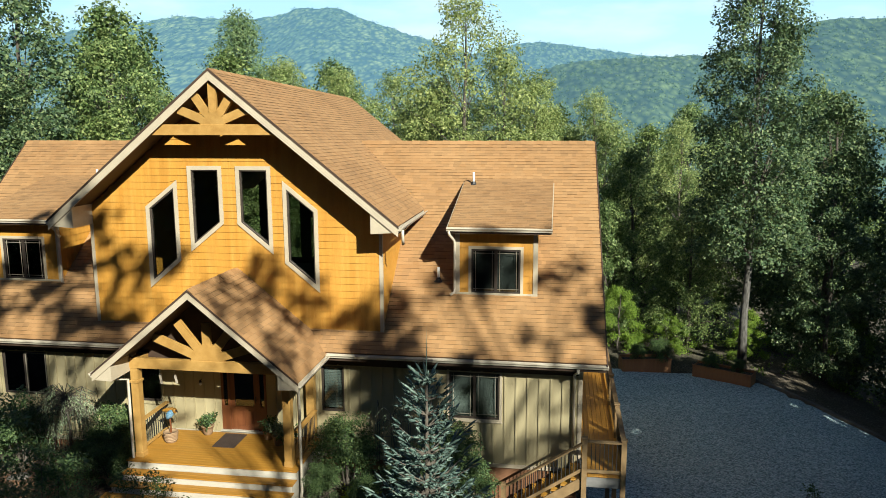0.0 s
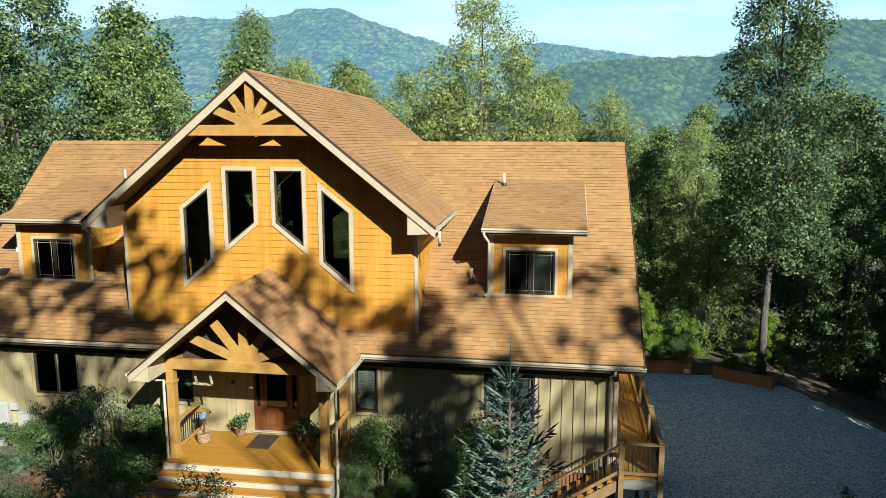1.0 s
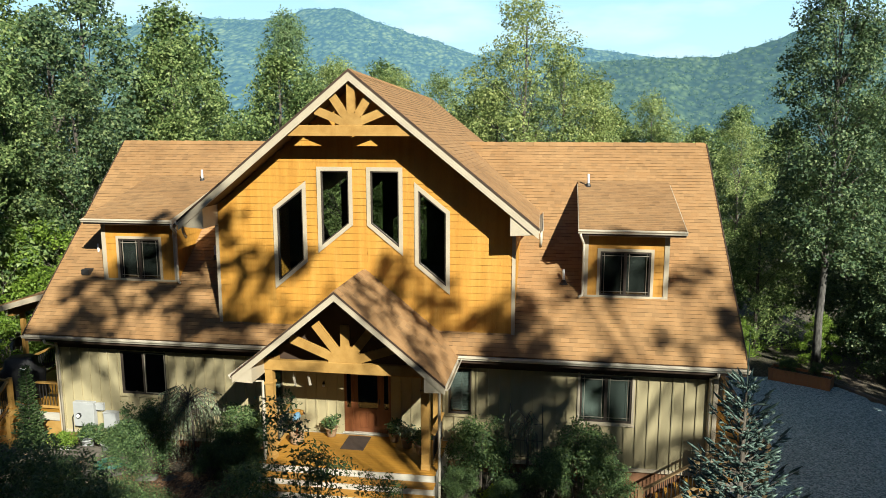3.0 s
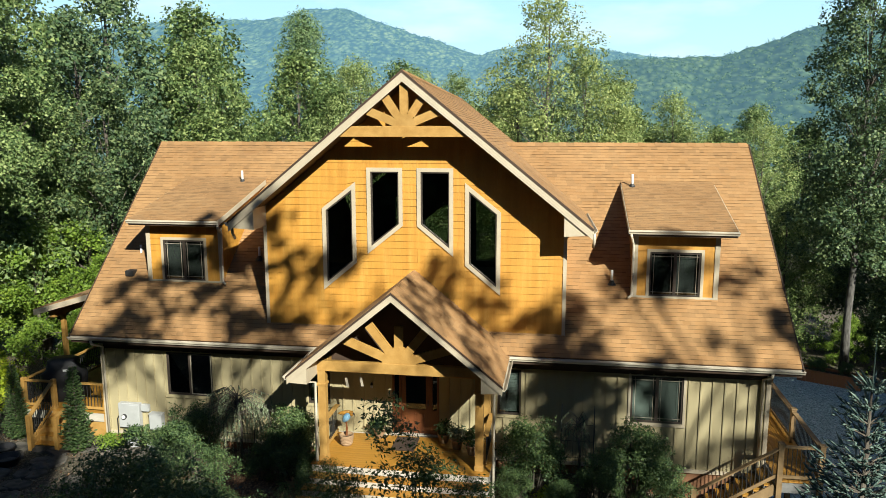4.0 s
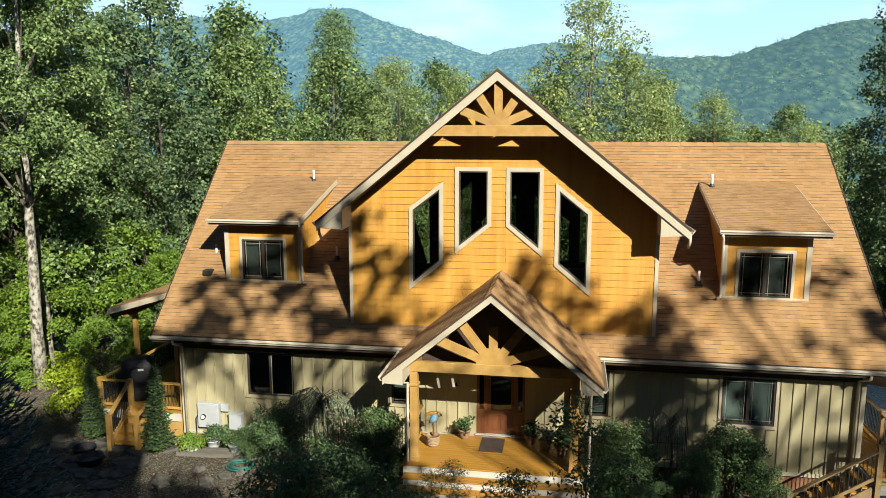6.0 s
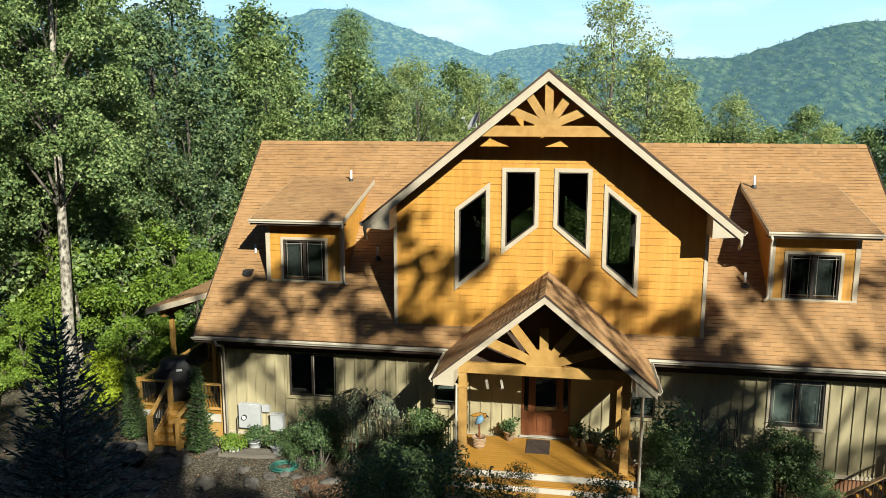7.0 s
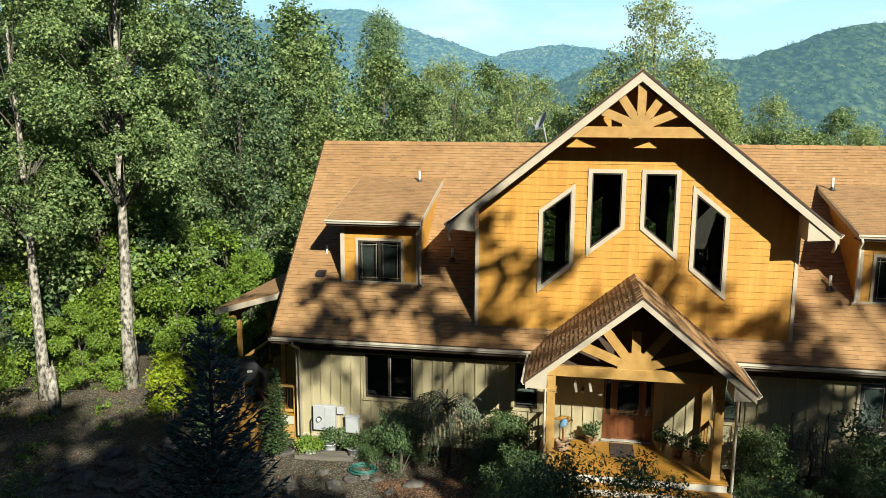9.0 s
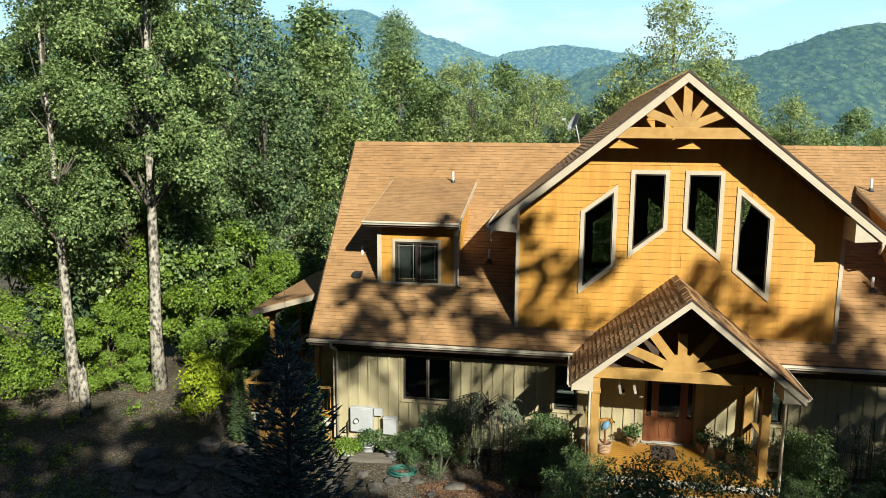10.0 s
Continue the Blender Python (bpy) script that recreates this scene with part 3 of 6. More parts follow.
GWINS = [(-2.70, -1.66, 5.44, 6.30, 7.93, 8.73), (-1.31, -0.235, 6.58, 7.44, 9.15, 9.15), (0.195, 1.27, 7.44, 6.56, 9.15, 9.15), (1.62, 2.66, 6.30, 5.44, 8.73, 7.89)]
gable_top = lambda x: GA - 0.28 - SL * abs(x)
outer = [(-GXW, 3.8), (GXW, 3.8), (GXW, gable_top(GXW)), (0, gable_top(0)), (-GXW, gable_top(GXW))]
ghole = [[(xa + 0.07, ba + 0.07), (xb - 0.07, bb + 0.07), (xb - 0.07, tb - 0.07), (xa + 0.07, ta - 0.07)] for xa, xb, ba, bb, ta, tb in GWINS]
gable = part("gable_wall", Geo().slab(outer, ghole, WY, WY + 0.18), M_SIDING, house, "sunlit orange cedar shingle gable wall")
part("shingle_field", shingle_wall(Geo(), -GXW, GXW, 4.25, 11.4, WY, gable_top, GWINS, 3), M_SIDING, gable, fix=False)["kind"] = "stuff"
for s in (-1, 1):
    part("corner_board", Geo().box((s * GXW - 0.05, WY - 0.04, 4.2), (s * GXW + 0.05, WY + 0.06, gable_top(GXW) + 0.1), 0.006), M_TRIM, gable)
    geo = Geo()
    a, b = sorted((s * GXW, s * (GXW - 0.18)))
    geo.box((a, WY + 0.18, 3.8), (b, 6.6, gable_top(GXW) + 0.06))
    side = part("gable_side_wall", geo, M_SIDING, house, "orange cedar shingle side wall")
    geo = Geo()
    geo.edge = M_BUTT
    r = random.Random(11)
    for k in range(17):
        z = 4.2 + k * 0.21
        y = WY + 0.06
        while y < 6.0:
            w = 0.14 + 0.22 * r.random()
            if z + 0.21 > on_main(y):
                xx = s * GXW
                geo.add([(xx, y, z), (xx, y + w - 0.004, z), (xx + s * 0.022, y + w - 0.004, z), (xx + s * 0.022, y, z), (xx + s * 0.006, y + w - 0.004, z + 0.21), (xx + s * 0.006, y, z + 0.21)],
                        [(0, 1, 2, 3), (3, 2, 4, 5), (1, 4, 2), (0, 3, 5)])
            y += w
    part("shingle_field", geo, M_SIDING, side, fix=False)["kind"] = "stuff"

RWINS = [(-3.5, -2.45, 3.95, 3.95, 7.0, 7.8), (-2.1, -0.35, 3.95, 3.95, 6.0, 7.2), (0.35, 2.1, 3.95, 3.95, 7.2, 6.0), (2.45, 3.5, 3.95, 3.95, 7.8, 7.0)]
rear_hole = [[(xa, ba), (xb, bb), (xb, tb), (xa, ta)] for xa, xb, ba, bb, ta, tb in RWINS]
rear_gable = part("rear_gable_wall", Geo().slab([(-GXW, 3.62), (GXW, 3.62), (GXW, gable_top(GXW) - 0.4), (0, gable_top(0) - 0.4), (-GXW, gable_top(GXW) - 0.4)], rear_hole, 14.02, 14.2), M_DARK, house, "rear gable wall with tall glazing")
for hole in rear_hole:
    (xa, za), (xb, zb), (_, zc), (_, zd) = hole
    sash = part("rear_window", Geo().slab(hole, [[(xa + 0.07, za + 0.07), (xb - 0.07, zb + 0.07), (xb - 0.07, zc - 0.1), (xa + 0.07, zd - 0.1)]], 14.05, 14.15), M_FRAME, house)
    pane = part("pane", Geo().prism([(xa + 0.06, za + 0.06), (xb - 0.06, zb + 0.06), (xb - 0.06, zc - 0.09), (xa + 0.06, zd - 0.09)], 14.1, 14.106), M_GLASS, sash)
    pane.visible_shadow = False

groof = part("gable_roof", bent(sloped_deck((GX, GY0, GA), (GX, GY1, GA), (GW, GY1, gable_z(GW)), (GW, GY0, gable_z(GW)), 0.14), lean_gable), M_SHINGLE, house, "brown shingle gable roof")
part("roof_slope", bent(sloped_deck((GX, GY0, GA), (GX, GY1, GA), (-GW, GY1, gable_z(GW)), (-GW, GY0, gable_z(GW)), 0.14), lean_gable), M_SHINGLE, groof)
for s in (-1, 1):
    def keep_gable(u, v):
        x, y = GW - v * COSR, u
        return on_main(y) < gable_z(x) + 0.05 or y > RY
    part("shingle_field", bent(plank_rows(Geo(), (s * GW, GY0, gable_z(GW)), (0, 1, 0), (-s * COSR, 0, SL * COSR), (s * SL * COSR, 0, COSR), GY1 - GY0, GW / COSR, 0.147, 0.21, 0.020, keep_gable, 5 + s), lean_gable), M_SHINGLE, groof, fix=False)["kind"] = "stuff"
    gutter(*(((GW, GY0, gable_z(GW) - 0.03), (GW - 0.14, 4.75, gable_z(GW) - 0.13)) if s > 0 else ((-GW - 0.14, 4.75, gable_z(GW) - 0.13), (-GW, GY0, gable_z(GW) - 0.03))))
    # barge board, its moulding, boxed return at its foot
    part("barge_board", Geo().prism([(0, GA - 0.02), (s * GW, gable_z(GW) - 0.02), (s * GW, gable_z(GW) - 0.30), (0, GA - 0.30)], GY0 - 0.035, GY0), M_TRIM, house, "cream barge board")
    part("barge_trim", Geo().prism([(0, GA + 0.02), (s * (GW + 0.02), gable_z(GW) + 0.0), (s * (GW + 0.02), gable_z(GW) - 0.07), (0, GA - 0.05)], GY0 - 0.055, GY0 - 0.035), M_SOFFIT, house)
    part("boxed_return", Geo().prism([(s * (GW - 0.78), 7.37), (s * (GW + 0.0), 7.42), (s * (GW + 0.0), gable_z(GW) - 0.10), (s * (GW - 0.78), gable_z(GW - 0.78) - 0.22)], GY0 + 0.01, WY - 0.02), M_TRIM, house, "cream boxed eave return")
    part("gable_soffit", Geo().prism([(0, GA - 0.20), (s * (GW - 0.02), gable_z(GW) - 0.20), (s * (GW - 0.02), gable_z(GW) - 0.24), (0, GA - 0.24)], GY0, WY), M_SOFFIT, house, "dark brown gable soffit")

geo = Geo()
for i in range(int((GY1 - GY0) / 0.28)):
    y0 = GY0 + i * 0.28
    t = 0.02 + 0.01 * (i % 2)
    geo.add([(-0.16, y0, GA - 0.12 + t), (-0.16, y0 + 0.3, GA - 0.12 + t * 0.6), (0, y0 + 0.3, GA + 0.01 + t * 0.6), (0, y0, GA + 0.01 + t), (0.16, y0 + 0.3, GA - 0.12 + t * 0.6), (0.16, y0, GA - 0.12 + t)],
            [(0, 1, 2, 3), (3, 2, 4, 5), (0, 3, 5), (1, 4, 2)])
part("ridge_cap", bent(geo, lean_gable), M_SHINGLE, groof, fix=False)


def sunburst(parent, cx, cz, y, half, z0, z1, roof_at, spokes, hub, width, label):
    """A timber truss: tie beam, half-round hub and spokes that spread to the rafters."""
    truss = part("tie_beam", Geo().box((cx - half, y, z0), (cx + half, y + 0.14, z1), 0.008), M_TIMBER, parent, label)
    pts = [(cx + hub * math.cos(a), z1 + hub * math.sin(a)) for a in [math.pi * k / 14 for k in range(15)]]
    part("hub", Geo().prism(pts, y + 0.015, y + 0.125), M_TIMBER, truss)
    for ang in spokes:
        a = radians(ang)
        d = Vector((math.cos(a), 0, math.sin(a)))
        length = 0.1
        while length < 3 and z1 + d.z * length < roof_at(cx + d.x * length) and abs(d.x * length) < half + 0.4:
            length += 0.02
        p = Vector((cx, y + 0.07, z1)) + d * hub * 0.5
        part("spoke", Geo().beam(p, Vector((cx, y + 0.07, z1)) + d * length, 0.10, width, (-d.z, 0, d.x)), M_TIMBER, truss)
    return truss


sunburst(house, 0.02, 10.36, 0.06, 1.86, 10.06, 10.36, lambda x: GA - 0.28 - SL * abs(x), (22, 56, 90, 124, 158), 0.34, 0.23, "pale timber tie beam of the gable truss")


def trapezoid_frame(xa, xb, ba, bb, ta, tb, w):
    o = [(xa, ba), (xb, bb), (xb, tb), (xa, ta)]
    sb, st = (bb - ba) / (xb - xa), (tb - ta) / (xb - xa)
    kb, kt = w * math.hypot(1, sb), w * math.hypot(1, st)
    i = [(xa + w, ba + sb * w + kb), (xb - w, bb - sb * w + kb), (xb - w, tb - st * w - kt), (xa + w, ta + st * w - kt)]
    return o, i


for win in GWINS:
    o, i = trapezoid_frame(*win, 0.115)
    w = part("window", Geo().slab(o, [i], WY - 0.045, WY), M_TRIM, house, "tall trapezoid window with cream trim")
    xa, xb = i[0][0], i[1][0]
    o2, i2 = trapezoid_frame(xa - 0.01, xb + 0.01, i[0][1] - 0.01, i[1][1] - 0.01, i[3][1] + 0.01, i[2][1] + 0.01, 0.045)
    part("sash", Geo().slab(o2, [i2], WY - 0.02, WY + 0.10), M_FRAME, w)
    p = part("pane", Geo().prism(i2, WY + 0.05, WY + 0.056), M_GLASS, w)
    p.visible_shadow = False


def casement(x0, x1, z0, z1, y, parent, trim=0.085, leaves=2, blind=False, head=None, plain=False, paint=M_TRIM):
    """A window of one or two sashes with narrow muntins near the edges."""
    o = [(x0, z0), (x1, z0), (x1, z1), (x0, z1)]
    head = trim if head is None else head
    i = [(x0 + trim, z0 + trim), (x1 - trim, z0 + trim), (x1 - trim, z1 - head), (x0 + trim, z1 - head)]
    w = part("window", Geo().slab(o, [i], y - 0.04, y), paint, parent, "dark-framed casement window with painted trim")
    part("window_sill", Geo().box((x0 - 0.02, y - 0.06, z0 - 0.035), (x1 + 0.02, y, z0 - 0.002), 0.005), paint, w)
    a, b, c, d = x0 + trim - 0.01, x1 - trim + 0.01, z0 + trim - 0.01, z1 - head + 0.01
    part("window_frame", Geo().slab([(a, c), (b, c), (b, d), (a, d)], [[(a + 0.02, c + 0.02), (b - 0.02, c + 0.02), (b - 0.02, d - 0.02), (a + 0.02, d - 0.02)]], y - 0.03, y + 0.12), M_FRAME, w)
    a, b, c, d = a + 0.02, b - 0.02, c + 0.02, d - 0.02
    n = leaves
    for k in range(n):
        l, r_ = a + (b - a) * k / n, a + (b - a) * (k + 1) / n
        part("sash", Geo().slab([(l, c), (r_, c), (r_, d), (l, d)], [[(l + 0.045, c + 0.05), (r_ - 0.045, c + 0.05), (r_ - 0.045, d - 0.05), (l + 0.045, d - 0.05)]], y - 0.012, y + 0.04), M_FRAME, w)
        p = part("pane", Geo().box((l + 0.04, y + 0.012, c + 0.04), (r_ - 0.04, y + 0.018, d - 0.04)), M_GLASS, w)
        p.visible_shadow = False
        if plain and k:
            part("screen_frame", Geo().slab([(l + 0.03, c + 0.03), (r_ - 0.03, c + 0.03), (r_ - 0.03, d - 0.03), (l + 0.03, d - 0.03)], [[(l + 0.055, c + 0.055), (r_ - 0.055, c + 0.055), (r_ - 0.055, d - 0.055), (l + 0.055, d - 0.055)]], y - 0.024, y - 0.0125), M_BRONZE, w)
        elif not blind and not plain:
            geo = Geo()
            for zz in (c + 0.12, d - 0.12):
                geo.box((l + 0.045, y - 0.002, zz - 0.006), (r_ - 0.045, y + 0.011, zz + 0.006))
            for xx in (l + 0.11, r_ - 0.11):
                geo.box((xx - 0.006, y - 0.003, c + 0.05), (xx + 0.006, y + 0.0105, d - 0.05))
            part("muntin", geo, M_BRONZE, w)
        elif blind:
            for q in range(int((d - c - 0.14) / 0.05)):
                zz = c + 0.08 + q * 0.05
                part("slat", Geo().add([(l + 0.06, y + 0.06, zz), (r_ - 0.06, y + 0.06, zz), (r_ - 0.06, y + 0.085, zz + 0.03), (l + 0.06, y + 0.085, zz + 0.03), (l + 0.06, y + 0.062, zz - 0.003), (r_ - 0.06, y + 0.062, zz - 0.003), (r_ - 0.06, y + 0.087, zz + 0.027), (l + 0.06, y + 0.087, zz + 0.027)],
                                      [(0, 1, 2, 3), (7, 6, 5, 4), (0, 4, 5, 1), (2, 6, 7, 3)]), M_BLIND, w)
    return w


for a, b in holes[:2]:
    w = casement(a, b, WIN_Z0, WIN_Z1, WY, house, 0.07, head=0.03, plain=a < 0, paint=M_TRIM if a > 0 else M_BATTEN)
    if a > 0:
        part("roller_shade", Geo().box((a + 0.1, WY + 0.1, WIN_Z0 + 0.1), (b - 0.1, WY + 0.104, WIN_Z1 - 0.08)), M_BLIND, w, "grey-green roller shade drawn down")
for a, b in holes[2:]:
    casement(a, b, WIN_Z0, WIN_Z1, WY, house, 0.06, leaves=1, blind=True, head=0.03, paint=M_BATTEN)


# ---- dormers ----
DY = 2.18


def dormer(x0, x1, wx0, wx1, ex0, ex1, pipe_side):
    zb, zt = on_main(DY) - 0.06, 7.12
    hole = [(wx0 + 0.08, 5.30), (wx1 - 0.08, 5.30), (wx1 - 0.08, 6.66), (wx0 + 0.08, 6.66)]
    wall = part("dormer_wall", Geo().slab([(x0, zb), (x1, zb), (x1, zt), (x0, zt)], [hole], DY, DY + 0.14), M_SIDING, house, "orange cedar shingle dormer wall")
    wins = [(wx0, wx1, 5.22, 5.22, 6.74, 6.74)]
    part("shingle_field", shingle_wall(Geo(), x0, x1, zb, zt, DY, lambda x: zt, wins, int(x0 * 10)), M_SIDING, wall, fix=False)["kind"] = "stuff"
    for xx in (x0, x1):
        part("corner_board", Geo().box((xx - 0.05 if xx == x0 else xx - 0.09, DY - 0.04, zb), (xx + 0.09 if xx == x0 else xx + 0.05, DY + 0.0, zt), 0.006), M_TRIM, wall)
    part("base_board", Geo().box((x0 - 0.05, DY - 0.05, zb - 0.03), (x1 + 0.05, DY - 0.003, zb + 0.09), 0.006), M_TRIM, wall)
    for s, xx in ((-1, x0), (1, x1)):
        geo = Geo()
        yb = EY + (7.2 + 0.244 * (DY - 1.7) - EZ) / SL + 1.2
        a, b = sorted((xx, xx - s * 0.14))
        geo.add([(q, yy, zz) for q in (a, b) for yy, zz in ((DY + 0.141, zb), (yb, on_main(yb) - 0.1), (yb, 7.25 + 0.244 * (yb - 1.7) - 0.10), (DY + 0.141, 7.12 + 0.10))],
                [(0, 1, 2, 3), (7, 6, 5, 4), (0, 4, 5, 1), (1, 5, 6, 2), (2, 6, 7, 3), (3, 7, 4, 0)])
        cheek = part("dormer_cheek", geo, M_SIDING, house, "orange cedar shingle dormer cheek")
        geo = Geo()
        geo.edge = M_BUTT
        r = random.Random(int(xx * 7) + 100)
        for k in range(12):
            z = zb + k * 0.21
            y = DY
            while y < 5.6:
                w = 0.14 + 0.2 * r.random()
                if on_main(y) < z + 0.2 and z + 0.21 < 7.18 + 0.244 * (y - 1.7):
                    geo.add([(xx, y, z), (xx, y + w - 0.004, z), (xx + s * 0.022, y + w - 0.004, z), (xx + s * 0.022, y, z), (xx + s * 0.006, y + w - 0.004, z + 0.21), (xx + s * 0.006, y, z + 0.21)],
                            [(0, 1, 2, 3), (3, 2, 4, 5), (1, 4, 2), (0, 3, 5)])
                y += w
        part("shingle_field", geo, M_SIDING, cheek, fix=False)["kind"] = "stuff"
    ye = 1.72
    zt2 = 7.38
    yt = (zt2 - 0.244 * ye - EZ + SL * EY) / (SL - 0.244)
    zz = lambda y: zt2 + 0.244 * (y - ye)
    droof = part("dormer_roof", sloped_deck((ex0, ye, zt2), (ex1, ye, zt2), (ex1, yt, zz(yt)), (ex0, yt, zz(yt)), 0.10), M_SHINGLE, house, "brown shingle shed dormer roof")
    c = 1 / math.hypot(1, 0.244)
    part("shingle_field", plank_rows(Geo(), (ex0, ye, zt2), (1, 0, 0), (0, c, 0.244 * c), (0, -0.244 * c, c), ex1 - ex0, (yt - ye) / c, 0.147, 0.21, 0.011, lambda u, v: True, int(x0 * 3) + 50), M_SHINGLE, droof, fix=False)["kind"] = "stuff"
    for xx, s in ((ex0, -1), (ex1, 1)):
        part("rake_board", Geo().beam((xx + s * 0.012, ye, zt2 - 0.09), (xx + s * 0.012, yt - 0.3, zz(yt - 0.3) - 0.09), 0.024, 0.16, (0, -0.244, 1)), M_TRIM, droof)
    part("fascia", Geo().box((ex0, ye + 0.0, zt2 - 0.2), (ex1, ye + 0.03, zt2 - 0.02)), M_SOFFIT, droof)
    part("soffit", Geo().box((ex0, ye + 0.03, zt2 - 0.2), (ex1, DY, zt2 - 0.17)), M_SOFFIT, droof)
    gutter((ex0 - 0.03, ye - 0.004, zt2 - 0.02), (ex1 + 0.03, ye - 0.004, zt2 - 0.02), "gutter", droof)
    w = casement(wx0, wx1, 5.22, 6.74, DY, wall)
    part("roller_shade", Geo().box((wx0 + 0.09, DY + 0.145, 5.28), (wx1 - 0.09, DY + 0.15, 6.68)), M_SCREEN, w, "charcoal roller shade drawn down")
    px = pipe_side
    s = -1 if px < (x0 + x1) / 2 else 1
    part("downspout", Geo().tube([(px + s * 0.12, ye - 0.06, 7.24), (px + s * 0.1, ye - 0.06, 7.14), (px + s * 0.02, DY - 0.11, 6.92), (px, DY - 0.09, 6.8), (px, DY - 0.09, 5.42), (px + s * 0.02, DY - 0.13, 5.32), (px + s * 0.12, DY - 0.2, 5.27)], [0.04] * 7, 8), M_GUTTER, house, "white downspout", True)


dormer(6.57, 8.95, 6.93, 8.57, 6.36, 9.38, 6.52)
dormer(-9.12, -6.55, -8.66, -7.06, -9.5, -6.43, -6.50)

# ---- entrance porch ----
PX, PZ, PS = 0.10, 6.13, 0.82   # ridge of the porch roof
PW = 2.9
PY0 = -2.1
porch_z = lambda x: PZ - PS * abs(x - PX)
proof = part("porch_roof", sloped_deck((PX, PY0, PZ), (PX, WY, PZ), (PX + PW, WY, PZ - PS * PW), (PX + PW, PY0, PZ - PS * PW), 0.12), M_SHINGLE, house, "brown shingle porch roof with mossy ridge")
part("roof_slope", sloped_deck((PX, PY0, PZ), (PX, WY, PZ), (PX - PW, WY, PZ - PS * PW), (PX - PW, PY0, PZ - PS * PW), 0.12), M_SHINGLE, proof)
CP = 1 / math.hypot(1, PS)
for s in (-1, 1):
    part("shingle_field", plank_rows(Geo(), (PX + s * PW, PY0, PZ - PS * PW), (0, 1, 0), (-s * CP, 0, PS * CP), (s * PS * CP, 0, CP), WY - PY0, PW / CP, 0.147, 0.21, 0.022, lambda u, v: True, 21 + s), M_SHINGLE, proof, fix=False)["kind"] = "stuff"
    part("barge_board", Geo().prism([(PX, PZ - 0.02), (PX + s * PW, PZ - PS * PW - 0.02), (PX + s * PW, PZ - PS * PW - 0.24), (PX, PZ - 0.24)], PY0 - 0.035, PY0), M_TRIM, house, "cream porch barge board")
    part("barge_trim", Geo().prism([(PX, PZ + 0.015), (PX + s * (PW + 0.02), PZ - PS * PW), (PX + s * (PW + 0.02), PZ - PS * PW - 0.06), (PX, PZ - 0.05)], PY0 - 0.05, PY0 - 0.035), M_SOFFIT, house)
    part("boxed_return", Geo().prism([(PX + s * (PW - 0.55), PZ - PS * PW - 0.22), (PX + s * PW, PZ - PS * PW - 0.20), (PX + s * PW, PZ - PS * PW - 0.06), (PX + s * (PW - 0.55), porch_z(PX + PW - 0.55) - 0.14)], PY0 + 0.005, PY0 + 0.9), M_TRIM, house, "cream boxed eave return")
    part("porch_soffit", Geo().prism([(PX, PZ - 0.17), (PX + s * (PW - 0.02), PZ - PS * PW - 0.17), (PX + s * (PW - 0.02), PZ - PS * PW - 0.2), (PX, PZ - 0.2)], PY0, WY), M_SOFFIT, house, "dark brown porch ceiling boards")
gutter((PX + PW, PY0, PZ - PS * PW - 0.02), (PX + PW, 0.3, PZ - PS * PW - 0.02))
gutter((PX - PW, 0.3, PZ - PS * PW - 0.02), (PX - PW, PY0, PZ - PS * PW - 0.02))
geo = Geo()
for i in range(int((WY - PY0) / 0.26)):
    y0 = PY0 + i * 0.26
    t = 0.025 + 0.01 * (i % 2)
    geo.add([(PX - 0.16, y0, PZ - 0.12 + t), (PX - 0.16, y0 + 0.28, PZ - 0.12 + t * 0.5), (PX, y0 + 0.28, PZ + 0.01 + t * 0.5), (PX, y0, PZ + 0.01 + t), (PX + 0.16, y0 + 0.28, PZ - 0.12 + t * 0.5), (PX + 0.16, y0, PZ - 0.12 + t)],
            [(0, 1, 2, 3), (3, 2, 4, 5), (0, 3, 5), (1, 4, 2)])
part("ridge_cap", geo, M_SHINGLE, proof, fix=False)
TY = -1.22
sunburst(house, 0.08, 3.9, TY, 2.35, 3.62, 3.92, lambda x: min(porch_z(x) - 0.3, 4.98), (18, 52, 90, 128, 158), 0.48, 0.24, "golden timber tie beam of the porch truss")
# assumed boarding, added to stop sun through the truss reaching the porch wall
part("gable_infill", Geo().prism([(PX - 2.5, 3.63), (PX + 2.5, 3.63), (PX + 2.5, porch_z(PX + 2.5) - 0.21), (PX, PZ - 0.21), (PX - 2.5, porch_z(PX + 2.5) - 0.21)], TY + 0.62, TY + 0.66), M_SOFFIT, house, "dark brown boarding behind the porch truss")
for x in (-2.14, 2.31):
    post = part("porch_post", Geo().box((x - 0.11, TY + 0.02, FLOOR), (x + 0.11, TY + 0.24, 3.62), 0.012), M_TIMBER, house, "golden square timber porch post")
    part("post_base", Geo().box((x - 0.125, TY + 0.005, FLOOR), (x + 0.125, TY + 0.255, FLOOR + 0.16), 0.01), M_TIMBER, post)
    part("post_capital", Geo().box((x - 0.14, TY - 0.01, 3.18), (x + 0.14, TY + 0.27, 3.26), 0.01), M_TIMBER, post)
    part("porch_beam", Geo().box((x - 0.12, TY + 0.3, 3.62), (x + 0.12, WY, 3.9), 0.008), M_TIMBER, house)
    if x > 0:
        part("rear_post", Geo().box((x - 0.12, WY - 0.26, FLOOR), (x + 0.12, WY - 0.03, 3.62), 0.01), M_TIMBER, house)
        part("brace", Geo().beam((x, TY + 0.2, 2.6), (x, TY + 1.2, 3.62), 0.12, 0.12), M_TIMBER, house)

